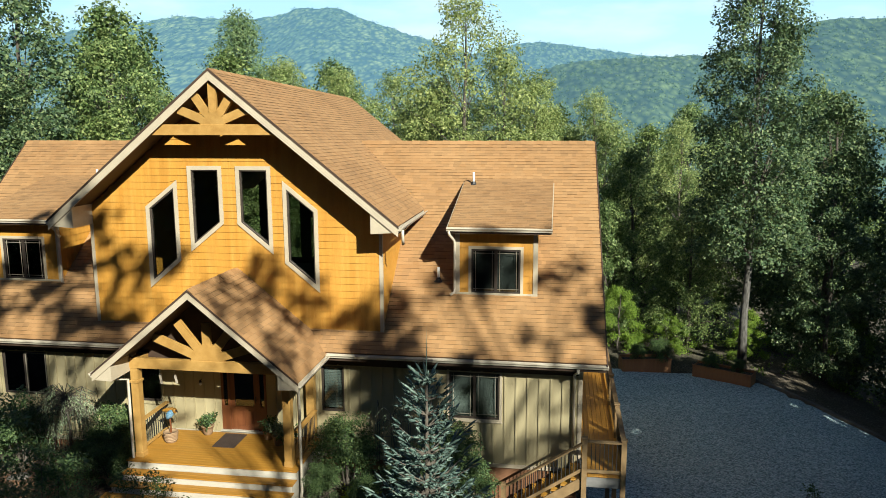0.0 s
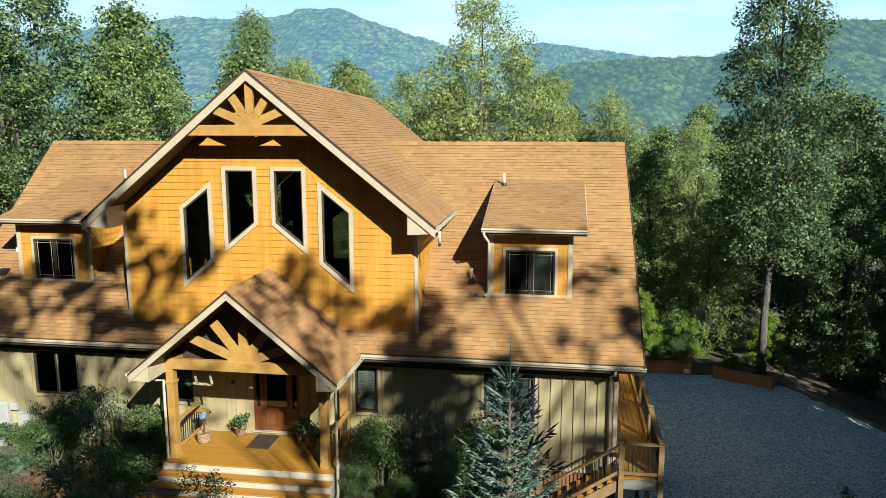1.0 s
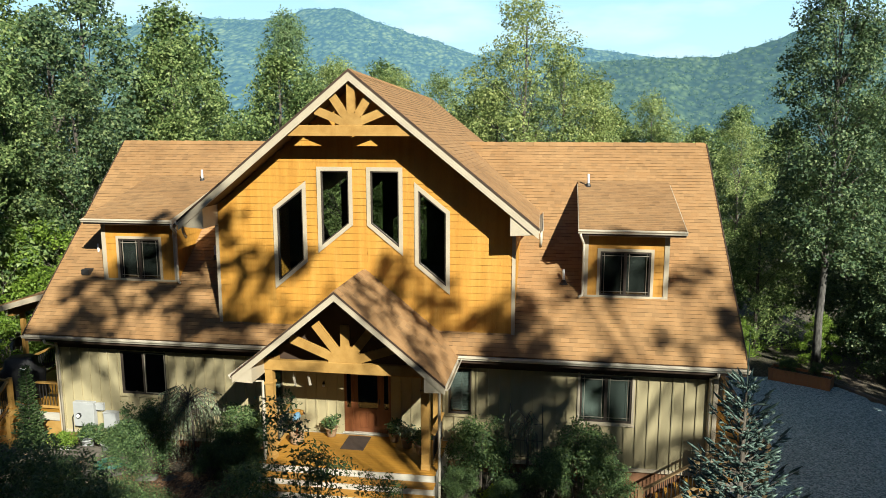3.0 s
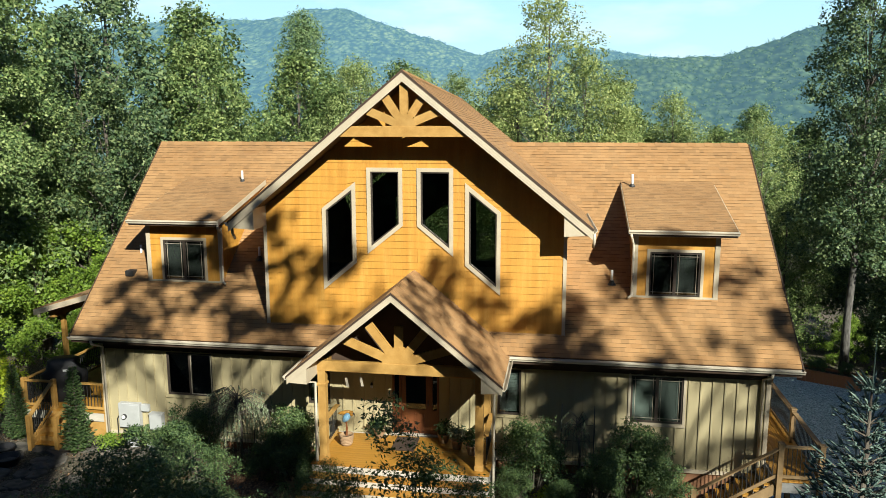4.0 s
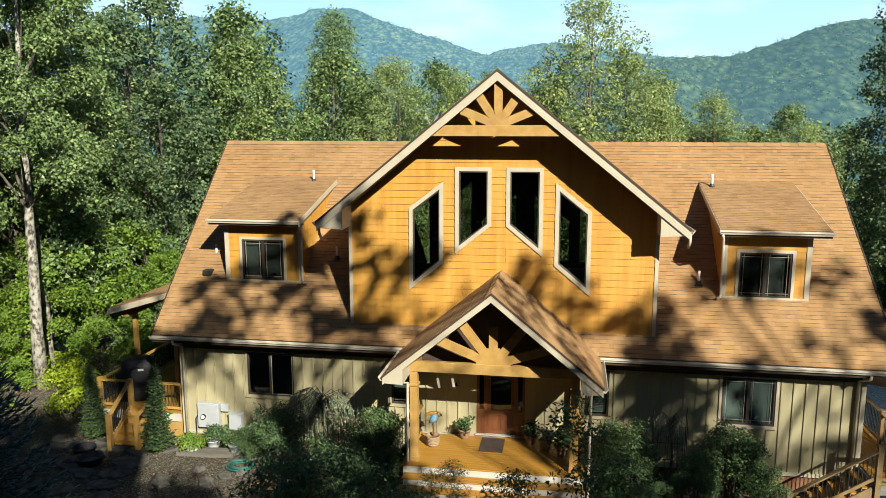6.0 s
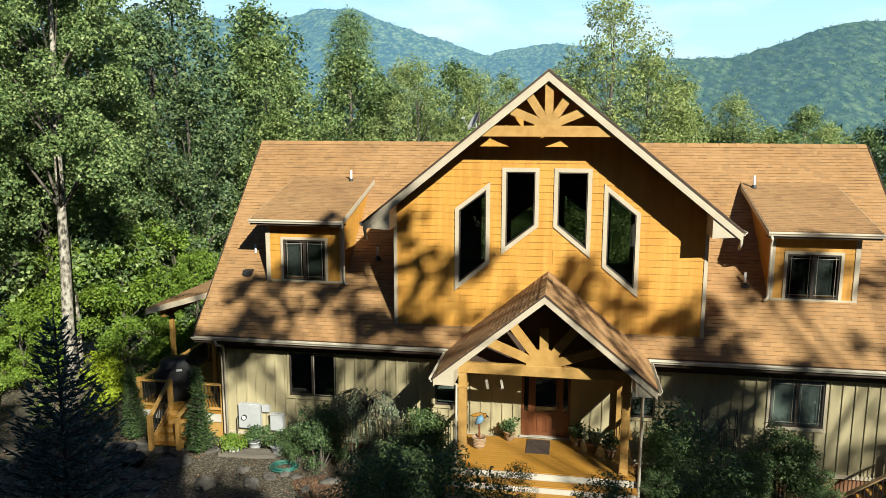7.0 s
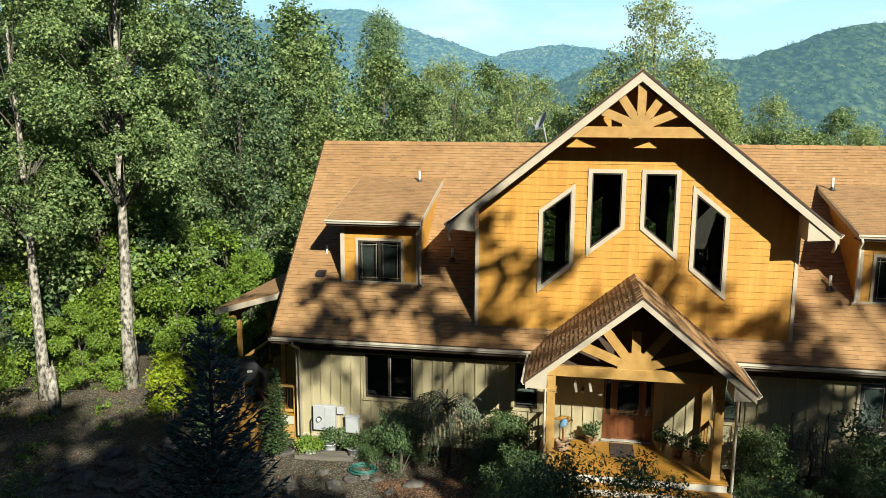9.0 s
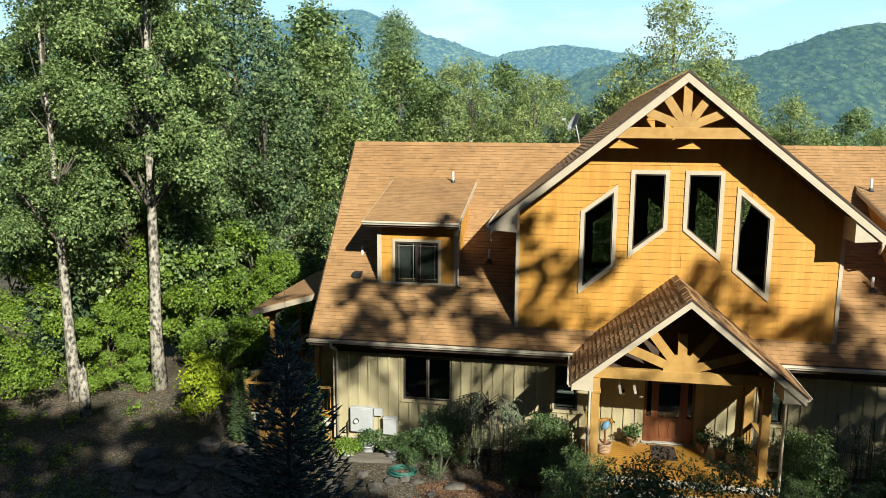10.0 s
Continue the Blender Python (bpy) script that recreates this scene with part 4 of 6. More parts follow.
# porch floor of boards, on a frame, and three wide steps
DX0, DX1, DYF = -2.45, 2.62, -1.42
deck = part("porch_frame", Geo().box((DX0 + 0.03, DYF + 0.04, 0.0), (DX1 - 0.03, WY - 0.03, FLOOR - 0.035)), M_GREYWOOD, house, "pale painted porch frame")
board = Geo().box((DX0, 0, -0.035), (DX1, 0.1375, 0), 0.003).mesh("board", M_DECK)
for k in range(int((WY - 0.05 - DYF) / 0.14)):
    ob = part("board", board, M_DECK, deck)
    ob.location = (0, DYF + k * 0.14, FLOOR)
for k, (yf, z) in enumerate(((-1.86, FLOOR - 0.19), (-2.22, FLOOR - 0.38), (-2.58, FLOOR - 0.57))):
    st = part("step", Geo().box((DX0 + 0.12 * (1 - k), yf + 0.03, 0.0), (DX1 + 0.04 * k, yf + 0.46, z - 0.035)), M_GREYWOOD, house, "wide porch step with pale riser")
    tread = Geo().box((DX0 - 0.03 + 0.12 * (1 - k), 0, -0.035), (DX1 + 0.03 + 0.04 * k, 0.175, 0), 0.006).mesh("tread_board", M_DECK)
    for j in range(2):
        ob = part("tread_board", tread, M_DECK, st)
        ob.location = (0, yf + j * 0.18, z)


def railing(parent, p, q, z0, z1, gap=0.11, wood=M_TIMBER):
    """Timber rails between p and q with iron balusters; p and q are (x, y, z of the floor)."""
    p, q = Vector(p), Vector(q)
    up = Vector((0, 0, 1))
    top = part("top_rail", Geo().beam(p + up * z1, q + up * z1, 0.14, 0.04), wood, parent)
    part("bottom_rail", Geo().beam(p + up * z0, q + up * z0, 0.04, 0.09), wood, parent)
    n = max(2, int((q - p).length / gap))
    for k in range(1, n):
        c = p + (q - p) * (k / n)
        part("baluster", Geo().tube([c + up * z0, c + up * (z1 - 0.02)], [0.012] * 2, 6), M_IRON, top)
    return top


for x in (-2.3, 2.47):
    railing(house, (x, TY + 0.33, FLOOR), (x, WY - 0.27, FLOOR), 0.1, 0.92)

# front door with side lights
door = part("front_door", Geo().slab([(-0.34, FLOOR + 0.03), (0.56, FLOOR + 0.03), (0.56, 2.98), (-0.34, 2.98)], [[(-0.2, 1.75), (0.42, 1.75), (0.42, 2.8), (-0.2, 2.8)]], WY + 0.02, WY + 0.07), M_DOOR, house, "mahogany front door with glazed upper half")
p = part("pane", Geo().box((-0.22, WY + 0.04, 1.73), (0.44, WY + 0.046, 2.82)), M_GLASS, door)
p.visible_shadow = False
for a, b in ((-0.13, 0.08), (0.14, 0.35)):
    part("panel", Geo().box((a - 0.02, WY + 0.005, 1.12), (b + 0.02, WY + 0.02, 1.62), 0.006), M_DOOR, door)
part("handle", Geo().tube([(0.50, WY - 0.04, 1.9), (0.50, WY - 0.05, 2.0), (0.50, WY - 0.04, 2.1)], [0.015] * 3, 8).tube([(0.50, WY + 0.02, 1.95), (0.50, WY - 0.045, 1.95)], [0.012] * 2, 6), M_IRON, door)
for a, b in ((-0.62, -0.34), (0.56, 0.84)):
    sl = part("side_light", Geo().slab([(a, FLOOR), (b, FLOOR), (b, 3.05), (a, 3.05)], [[(a + 0.07, 1.75), (b - 0.07, 1.75), (b - 0.07, 2.9), (a + 0.07, 2.9)]], WY - 0.02, WY + 0.08), M_DOOR, house)
    p = part("pane", Geo().box((a + 0.06, WY + 0.03, 1.74), (b - 0.06, WY + 0.036, 2.91)), M_GLASS, sl)
    p.visible_shadow = False
part("door_head", Geo().box((-0.74, WY - 0.04, 3.0), (0.96, WY + 0.01, 3.14), 0.006), M_DOOR, house)
part("threshold", Geo().box((-0.66, WY - 0.12, FLOOR), (0.88, WY + 0.06, FLOOR + 0.03), 0.006), M_GREYWOOD, house)

# ---- trees and shrubs ----


def leaf_cloud(geo, centres, radii, count, size, r, flat=0.6, aspect=0.62, corners=4, per=12, fan=2.0):
    """Scatters leaves in flat sprays through clumps, more of them near each clump's skin."""
    rng = np.random.default_rng(r)
    c, rad = np.asarray(centres, float), np.asarray(radii, float)
    w = rad ** 2 / (rad ** 2).sum()
    m = max(1, count // per)
    count = m * per
    pick = rng.choice(len(c), m, p=w)
    d = rng.normal(size=(m, 3))
    d /= np.linalg.norm(d, axis=1)[:, None]
    hub = c[pick] + d * (rad[pick] * (0.4 + 0.65 * rng.random(m) ** 0.6))[:, None] * np.array([1, 1, 0.75])
    up = d * 0.85 + rng.normal(size=(m, 3)) * 0.38 + np.array([0.10, -0.16, flat])
    up /= np.linalg.norm(up, axis=1)[:, None]
    p = np.cross(up, rng.normal(size=(m, 3)))
    p /= np.linalg.norm(p, axis=1)[:, None]
    q = np.cross(up, p)
    hub, up, p, q, d = (np.repeat(k, per, axis=0) for k in (hub, up, p, q, d))
    ang, out = rng.random(count) * 6.283, size * fan * rng.random(count) ** 0.6
    ray = p * np.cos(ang)[:, None] * 1.35 + q * np.sin(ang)[:, None] * 0.8
    pos = hub + ray * out[:, None] + up * (rng.normal(size=count) * size * 0.35 - out * 0.2)[:, None]
    nrm = up + rng.normal(size=(count, 3)) * 0.38
    nrm /= np.linalg.norm(nrm, axis=1)[:, None]
    a = ray + rng.normal(size=(count, 3)) * 0.5
    a -= nrm * (a * nrm).sum(axis=1)[:, None]
    a /= np.linalg.norm(a, axis=1)[:, None]
    b = np.cross(nrm, a)
    s = size * (0.55 + 0.9 * rng.random(count))[:, None]
    v = np.empty((count, 4, 3))
    v[:, 0] = pos - a * s * 0.5
    v[:, 1] = pos + b * s * aspect * 0.5 - nrm * s * 0.08
    v[:, 2] = pos + a * s * 0.5 - nrm * s * 0.06
    v[:, 3] = pos - b * s * aspect * 0.5 - nrm * s * 0.08
    n = len(geo.v)
    if corners == 3:
        v[:, 0] -= a * s * 0.1
        v = v[:, [0, 1, 3]] + (a * s * 0.25)[:, None]
    geo.v += [tuple(k) for k in v.reshape(-1, 3).tolist()]
    geo.f += [tuple(n + corners * i + c for c in range(corners)) for i in range(count)]
    return geo


def broadleaf(seed, height, base, spread, trunk, leaves, size, wood, leaf, label, clumps=34, low=0.35, category="tree", aspect=0.66, fan=2.0, puff=0.8):
    """A deciduous tree: bent tapered trunk, limbs that fork, and a crown of clumped leaves."""
    r = random.Random(seed)
    t = thing("tree", label, category)
    geo, limbs = Geo(), Geo()
    n = 7
    lean = (r.uniform(-0.4, 0.4), r.uniform(-0.4, 0.4))
    axis = [Vector((lean[0] * (k / n) ** 2 + r.uniform(-0.08, 0.08), lean[1] * (k / n) ** 2 + r.uniform(-0.08, 0.08), height * 0.92 * k / n)) for k in range(n + 1)]
    axis[0] = Vector((0, 0, -0.4))
    geo.tube(axis, [trunk * (1.25 if k == 0 else 1 - 0.9 * k / n) + 0.02 for k in range(n + 1)], 9)
    centres, radii = [], []
    for k in range(clumps):
        h = base + (height - base) * ((k + r.random()) / clumps)
        u = (h - base) / (height - base)
        reach = spread * (math.sin(math.pi * min(1, low + (1 - low) * u)) ** 0.7) * (0.5 + 0.55 * r.random())
        ang = k * 2.4 + r.uniform(-0.5, 0.5)
        f = min(n - 1, int(h / (height * 0.92) * n * 0.85))
        st = axis[f]
        tip = Vector((math.cos(ang) * reach + st.x, math.sin(ang) * reach + st.y, h))
        if k % 2 == 0 and (wood not in (M_BIRCH, M_TRUNK) or k > clumps * 0.15):
            mid = st.lerp(tip, 0.5) + Vector((0, 0, 0.12 * reach))
            rr = max(0.025, trunk * 0.35 * (1 - u * 0.7))
            limbs.tube([st, mid, tip], [rr, rr * 0.6, 0.012], 5, False)
        centres.append(tip)
        radii.append(spread * puff * (0.24 + 0.2 * r.random()) * (1 - 0.35 * u))
    part("trunk", geo, wood, t, "", True, fix=False)
    part("branchwork", limbs, M_BARK, t, "", True, fix=False)
    part("crown", leaf_cloud(Geo(), centres, radii, leaves, size, seed, 0.6, aspect, 3, 12, fan), leaf, t, "", fix=False)
    return t


def conifer(seed, height, spread, trunk, leaf, label, tiers, per, twig=0.30, base=0.4, wood=M_BARK, droop=0.25, name="spruce", density=9, width=0.22, sweep=0.25):
    """A spruce or pine: whorls of drooping boughs set with flat sprays of needles."""
    r = random.Random(seed)
    t = thing(name, label, "tree")
    geo, fol = Geo(), Geo()
    geo.tube([(0, 0, -0.4), (0.02, 0, height * 0.5), (0, 0, height)], [trunk * 1.2, trunk * 0.6, 0.01], 8)
    for k in range(tiers):
        u = (k + 0.3 * r.random()) / tiers
        h = base + (height - base) * u
        reach0 = spread * (1 - u) ** 0.85 + 0.06
        for j in range(per):
            ang = 2 * math.pi * (j + 0.35 * r.random()) / per + k * 0.7
            reach = reach0 * (0.72 + 0.4 * r.random())
            d = Vector((math.cos(ang), math.sin(ang), 0))
            p0 = Vector((0, 0, h))
            lift = sweep * (u - 0.4)
            p1 = p0 + d * reach * 0.5 + Vector((0, 0, (-droop + lift) * reach * 0.35))
            p2 = p0 + d * reach + Vector((0, 0, (-droop + lift) * reach * 0.6 + 0.10 * reach))
            if reach > 0.25:
                geo.tube([p0, p1, p2], [0.012 + 0.016 * reach, 0.008 + 0.008 * reach, 0.003], 4, False)
            side = Vector((-d.y, d.x, 0))
            m = max(3, int(reach * density))
            for i in range(m):
                f = (i + 0.6 + 0.4 * r.random()) / m
                c = p0.lerp(p1, f * 2) if f < 0.5 else p1.lerp(p2, f * 2 - 1)
                for s in (-1, 1, 0) if i < m - 1 else (0, 0.5, -0.5):
                    w = twig * (0.55 + 0.7 * r.random()) * (1.15 - 0.5 * f) * min(1, 0.35 + reach)
                    dirn = (d * (0.75 + 0.3 * r.random()) + side * s * (0.55 + 0.5 * r.random()) + Vector((0, 0, r.uniform(-0.25, 0.3)))).normalized()
                    up = Vector((r.uniform(-0.4, 0.4), r.uniform(-0.4, 0.4), 1)).normalized()
                    b = dirn.cross(up).normalized() * w * width
                    e = c + dirn * w
                    fol.add([c - b * 0.5, c + dirn * w * 0.5 - b, e, c + dirn * w * 0.5 + b, c + b * 0.5], [(0, 1, 2, 3, 4)])
                    q = up.cross(dirn).normalized().cross(dirn) * w * width * 0.8
                    fol.add([c, c + dirn * w * 0.5 - q, e, c + dirn * w * 0.5 + q], [(0, 1, 2, 3)])
    part("trunk", geo, wood, t, "", True, fix=False)
    part("foliage", fol, leaf, t, "", fix=False)
    return t


def shrub(seed, height, spread, leaves, size, leaf, label, stems=9, name="shrub", aspect=0.55, corners=4):
    r = random.Random(seed)
    t = thing(name, label, "shrub")
    geo = Geo()
    centres, radii = [], []
    for k in range(stems * 3):
        ang, u = r.random() * 6.28, 0.25 + 0.75 * r.random()
        rr = spread * (0.25 + 0.6 * r.random()) * math.sin(math.pi * (0.25 + 0.6 * u))
        tip = Vector((math.cos(ang) * rr, math.sin(ang) * rr, height * u))
        if k < stems:
            geo.tube([(0.1 * math.cos(ang), 0.1 * math.sin(ang), -0.05), tip * 0.6, tip], [0.025, 0.015, 0.005], 5, False)
        centres.append(tip)
        radii.append(spread * (0.2 + 0.14 * r.random()))
    part("stem", geo, M_BARK, t, "", True, fix=False)
    part("foliage", leaf_cloud(Geo(), centres, radii, leaves, size, seed, 0.6, aspect, corners, 8), leaf, t, "", fix=False)
    return t


def put(ob, x, y, turn=0.0, scale=1.0, z=None):
    ob.matrix_basis = Matrix.Translation((x, y, ground_z(x, y) if z is None else z)) @ Matrix.Rotation(radians(turn), 4, "Z") @ Matrix.Diagonal((scale, scale, scale, 1))
    return ob


def again(ob, x, y, turn=0.0, scale=1.0, z=None, label="", group=""):
    c = copy_thing(ob, Matrix.Identity(4))
    put(c, x, y, turn, scale, z)
    tagged(c, label, "", group)
    return c


oak = broadleaf(1, 20, 4.5, 5.0, 0.30, 36000, 0.25, M_BARK, L_OAK, "tall broadleaf tree with a full sunlit crown", 64)
maple = broadleaf(2, 16, 2.0, 4.2, 0.24, 27000, 0.245, M_BARK, L_OAK, "broadleaf tree with dense mid-green crown", 60, puff=0.92)
dark = broadleaf(3, 18, 1.0, 4.4, 0.28, 30000, 0.255, M_BARK, L_DARK, "shaded broadleaf forest tree with dark crown", 62, 0.2)
tall = broadleaf(4, 27, 7.5, 3.3, 0.25, 50000, 0.225, M_TRUNK, L_DARK, "tall dark tree with a ragged high crown", 110, 0.35, puff=1.1)
birch = broadleaf(6, 19, 8.0, 3.4, 0.26, 46000, 0.16, M_BIRCH, L_OAK, "pale-barked tree with a bare lower trunk", 50)
pine = broadleaf(5, 22, 4, 4.6, 0.28, 46000, 0.36, M_BARK, L_PINE, "tall pale green pine with feathery boughs", 80, 0.62, aspect=0.26, puff=1.0)
airy = broadleaf(11, 21.6, 5, 5.0, 0.26, 44000, 0.195, M_BARK, L_AIRY, "tall thin-crowned tree with pale yellow-green leaves", 66, 0.3, puff=1.0)
under = broadleaf(9, 5.5, 0.6, 2.4, 0.07, 15000, 0.14, M_BARK, L_BRIGHT, "bright green understorey sapling", 26, 0.3)
put(airy, 3.2, 31.5, 20, 1.04)
put(oak, -17.6, 23.5, 40, .9)
put(maple, -14, 37.5, 0, 1.12)
put(dark, -22, 18, 0, 1.05)
put(tall, 19.65, 21.6, 0, .84)
put(birch, -19.7, 6.3, 0, 1.0)
put(pine, -19.3, 46.5, 0, 1.15)
put(under, -21.5, 5.7, 0, .66)
again(birch, -22.35, 4.5, 140, .84)
slim = broadleaf(16, 17, 9.0, 2.2, 0.14, 12000, 0.16, M_BIRCH, L_OAK, "slender pale-barked tree beside a thicker one", 24)
put(slim, -21.0, 8.6)
stump = Geo()
stump.tube([(0, 0, -0.4), (0.02, 0, 0.6), (-0.03, 0.02, 1.3), (-0.06, 0.02, 1.85)], [0.24, 0.20, 0.19, 0.17], 12)
for k in range(5):
    a = k * 1.3
    stump.tube([(-0.06 + 0.12 * math.cos(a), 0.02 + 0.12 * math.sin(a), 1.7), (-0.07 + 0.13 * math.cos(a), 0.02 + 0.13 * math.sin(a), 1.95 + 0.12 * (k % 3))], [0.06, 0.008], 5)
broken = solid("tree_stump", stump, M_BIRCH, "broken pale-barked stump standing in the leaf litter", "stump", smooth=True)
broken.matrix_basis = pose(-21.0, 3.2, ground_z(-21.0, 3.2))
rr = random.Random(42)
# woods: west, behind, east; (kind, x, y, scale)
SPOTS = [(dark, -24.5, 10, 1.0), (oak, -23, 9.5, 1.0), (dark, -18.0, 14, .78), (oak, -27, 20, 1.1), (maple, -20.5, 28, 1.32),
         (maple, -15.2, 19, .85), (dark, -24, 24, 1.25), (maple, -22, 13.5, .9),
         (maple, 9.2, 37, 1.0), (airy, -6, 34, .84), (maple, 0.0, 38, 1.08), (airy, 7.8, 34.5, .83), (airy, 5.7, 33.2, .88), (airy, 1.0, 34.8, .82), (maple, 13, 41, .95), (oak, -9, 41, 1.0), (oak, -24, 37, 1.05), (maple, 17, 46, .95), (airy, -3, 42, .78), (airy, -10.5, 34, .88), (airy, -13.5, 42, .95), (maple, -17.5, 40, 1.3), (airy, -5.0, 46, .92), (airy, 12.0, 36, .78), (oak, 21, 50, .85),
         (maple, 14.5, 30, .76), (airy, 18, 35, .68), (dark, 25.5, 27, .9), (dark, 29, 22, .95), (dark, 27, 34, 1.0), (maple, 22, 40, .95), (maple, 12.5, 27, .55), (maple, 17.5, 26, .55), (dark, 24, 22, .52), (oak, 29, 42, 1.0)]
for i, (src, x, y, s) in enumerate(SPOTS):
    again(src, x, y, rr.uniform(0, 360), s)
for x, y, s in ((-24, 1.5, .9), (-26, 6, 1.1), (-16.2, 10.5, .9), (16.0, 24.5, .45), (20.3, 23.5, .5), (-21.8, 8.5, 1.1), (-18, 12, 1.2), (-20, 10.5, 1.2), (25.5, 22.5, .7), (13.2, 24, .7)):
    again(under, x, y, rr.uniform(0, 360), s)

# wider woods that fall away into the valley, seen over the roof
centres, radii = [], []
for i in range(420):
    a, d = rr.uniform(-56, 56), 98 + 250 * rr.random() ** 1.2
    x, y = 3 + d * math.sin(radians(a)), -20 + d * math.cos(radians(a))
    top = ground_z(x, y) + rr.uniform(13, 19)
    for k in range(5):
        centres.append((x + rr.uniform(-3, 3), y + rr.uniform(-3, 3), top - rr.uniform(0, 7)))
        radii.append(rr.uniform(1.8, 3.2))
solid("far_woods", leaf_cloud(Geo(), centres, radii, 95000, 0.65, 77, 0.6, 0.9, 3), L_OAK, "distant sunlit broadleaf woods in the valley", "woods", kind="stuff")

def needle_spruce(seed, height, spread, tiers, per, label):
    """A young spruce: whorls of upswept boughs set with finger-like shoots, each a spindle bristling with needles."""
    r = random.Random(seed)
    t = thing("blue_spruce", label, "tree")
    wood, fol = Geo(), Geo()
    wood.tube([(0, 0, -0.6), (0.02, 0, height * 0.5), (0, 0, height - 0.3)], [0.13, 0.07, 0.012], 8)

    def shoot(p, d, length, fat):
        d = d.normalized()
        a = d.cross(Vector((0.31, 0.2, 0.93))).normalized()
        b = d.cross(a)
        ring = lambda f, k: [p + d * length * f + (a * math.cos(q * 1.5708 + f) + b * math.sin(q * 1.5708 + f)) * fat * k for q in range(4)]
        vs = ring(0.0, 0.5) + ring(0.5, 1.0) + [p + d * length]
        fol.add(vs, [(i, (i + 1) % 4, 4 + (i + 1) % 4, 4 + i) for i in range(4)] + [(4 + i, 4 + (i + 1) % 4, 8) for i in range(4)])
        for k in range(6):
            f, q = r.uniform(0.1, 1.0), r.uniform(0, 6.283)
            out = a * math.cos(q) + b * math.sin(q)
            c = p + d * length * f + out * fat * 0.5
            w = d.cross(out) * fat * 0.22
            fol.add([c - w, c + w, c + out * fat * 1.5 + d * fat * 1.3], [(0, 1, 2)])

    for k in range(tiers):
        u = (k + 0.35 * r.random()) / tiers
        h = 0.3 + (height - 0.5) * u
        for j in range(per if u < 0.85 else per - 2):
            ang = 2 * math.pi * (j + 0.5 * r.random()) / per + k * 0.9
            reach = (spread * (1 - u) ** 0.82 + 0.10) * (0.66 + 0.44 * r.random())
            rise = -0.16 + 0.72 * u + r.uniform(-0.1, 0.12)
            d = Vector((math.cos(ang), math.sin(ang), 0))
            side = Vector((-d.y, d.x, 0))
            p0 = Vector((0, 0, h))
            p1 = p0 + d * reach * 0.55 + Vector((0, 0, rise * reach * 0.42))
            p2 = p0 + d * reach + Vector((0, 0, rise * reach + 0.12 * reach))
            wood.tube([p0, p1, p2], [0.010 + 0.012 * reach, 0.007 + 0.006 * reach, 0.003], 4, False)
            n = max(3, int(reach * 12))
            for i in range(n):
                f = 0.22 + 0.78 * (i + r.random()) / n
                c = p0.lerp(p1, f / 0.55) if f < 0.55 else p1.lerp(p2, (f - 0.55) / 0.45)
                for sgn in (-1, 1, 0):
                    if sgn == 0 and r.random() < 0.45:
                        continue
                    along = d + side * sgn * r.uniform(0.55, 1.0) + Vector((0, 0, r.uniform(0.05, 0.45) + (0.5 if sgn == 0 else 0)))
                    shoot(c, along, r.uniform(0.09, 0.18) * (1.25 - 0.4 * f) * min(1, 0.55 + 0.5 * reach), r.uniform(0.013, 0.018))
            shoot(p2 - d * 0.05, d + Vector((0, 0, 0.35 + rise)), r.uniform(0.14, 0.22), 0.018)
    shoot(Vector((0, 0, height - 0.45)), Vector((0, 0, 1)), 0.85, 0.009)
    part("trunk", wood, M_BARK, t, "", True, fix=False)
    part("foliage", fol, L_SPRUCE, t, "", True, fix=False)
    return t


blue_spruce = needle_spruce(8, 8.25, 1.95, 44, 10, "young blue spruce with silvery upswept shoots")
put(blue_spruce, 8.06, -11.5, 0, 1.0, -0.55)
again(blue_spruce, -7.08, -10.97, 100, 1.06, -1.1, "young blue spruce standing in the shade of the garden")

# tall trees out of view behind the lens and beyond the gravel, placed to shade yard and house
shade = []
for k, (x, y, h, base, spread, count) in enumerate(((5.4, -29.6, 23.9, 8, 4.4, 9000), (10.2, -29.8, 23.4, 5, 4.4, 10000), (12.2, -27, 29.9, 28.2, 4.2, 820), (20, -26, 16.0, 5, 4.0, 2600), (27.2, -27, 33.2, 30.7, 3.8, 430), (14.4, -27.4, 24.6, 5, 3.6, 9000),
                                                    (33, -24, 27, 8, 5.0, 9000), (41, -20, 27, 8, 5.4, 9000), (29, -15.5, 21, 5, 4.6, 9500), (36, -11, 22, 5, 5.0, 9500), (44, -8, 24, 5, 5.2, 9000), (25, -18, 20, 6, 3.6, 6000), (34.7, -30, 36, 29, 4.0, 950), (20.5, -27.5, 30.4, 25, 3.6, 330), (18, -25, 17.0, 6, 3.4, 2000), (7.6, -28, 29.5, 24.5, 2.0, 500), (21.2, -24.5, 25.4, 21, 2.8, 200), (23.3, -26.2, 29.4, 16, 1.8, 1200))):
    shade.append(put(broadleaf(200 + k, h, base, spread, 0.36, count, 0.62, M_BARK, L_SHRUB, "tall broadleaf tree out of view, placed to shade the clearing", 40, fan=1.0, puff=1.0), x, y))
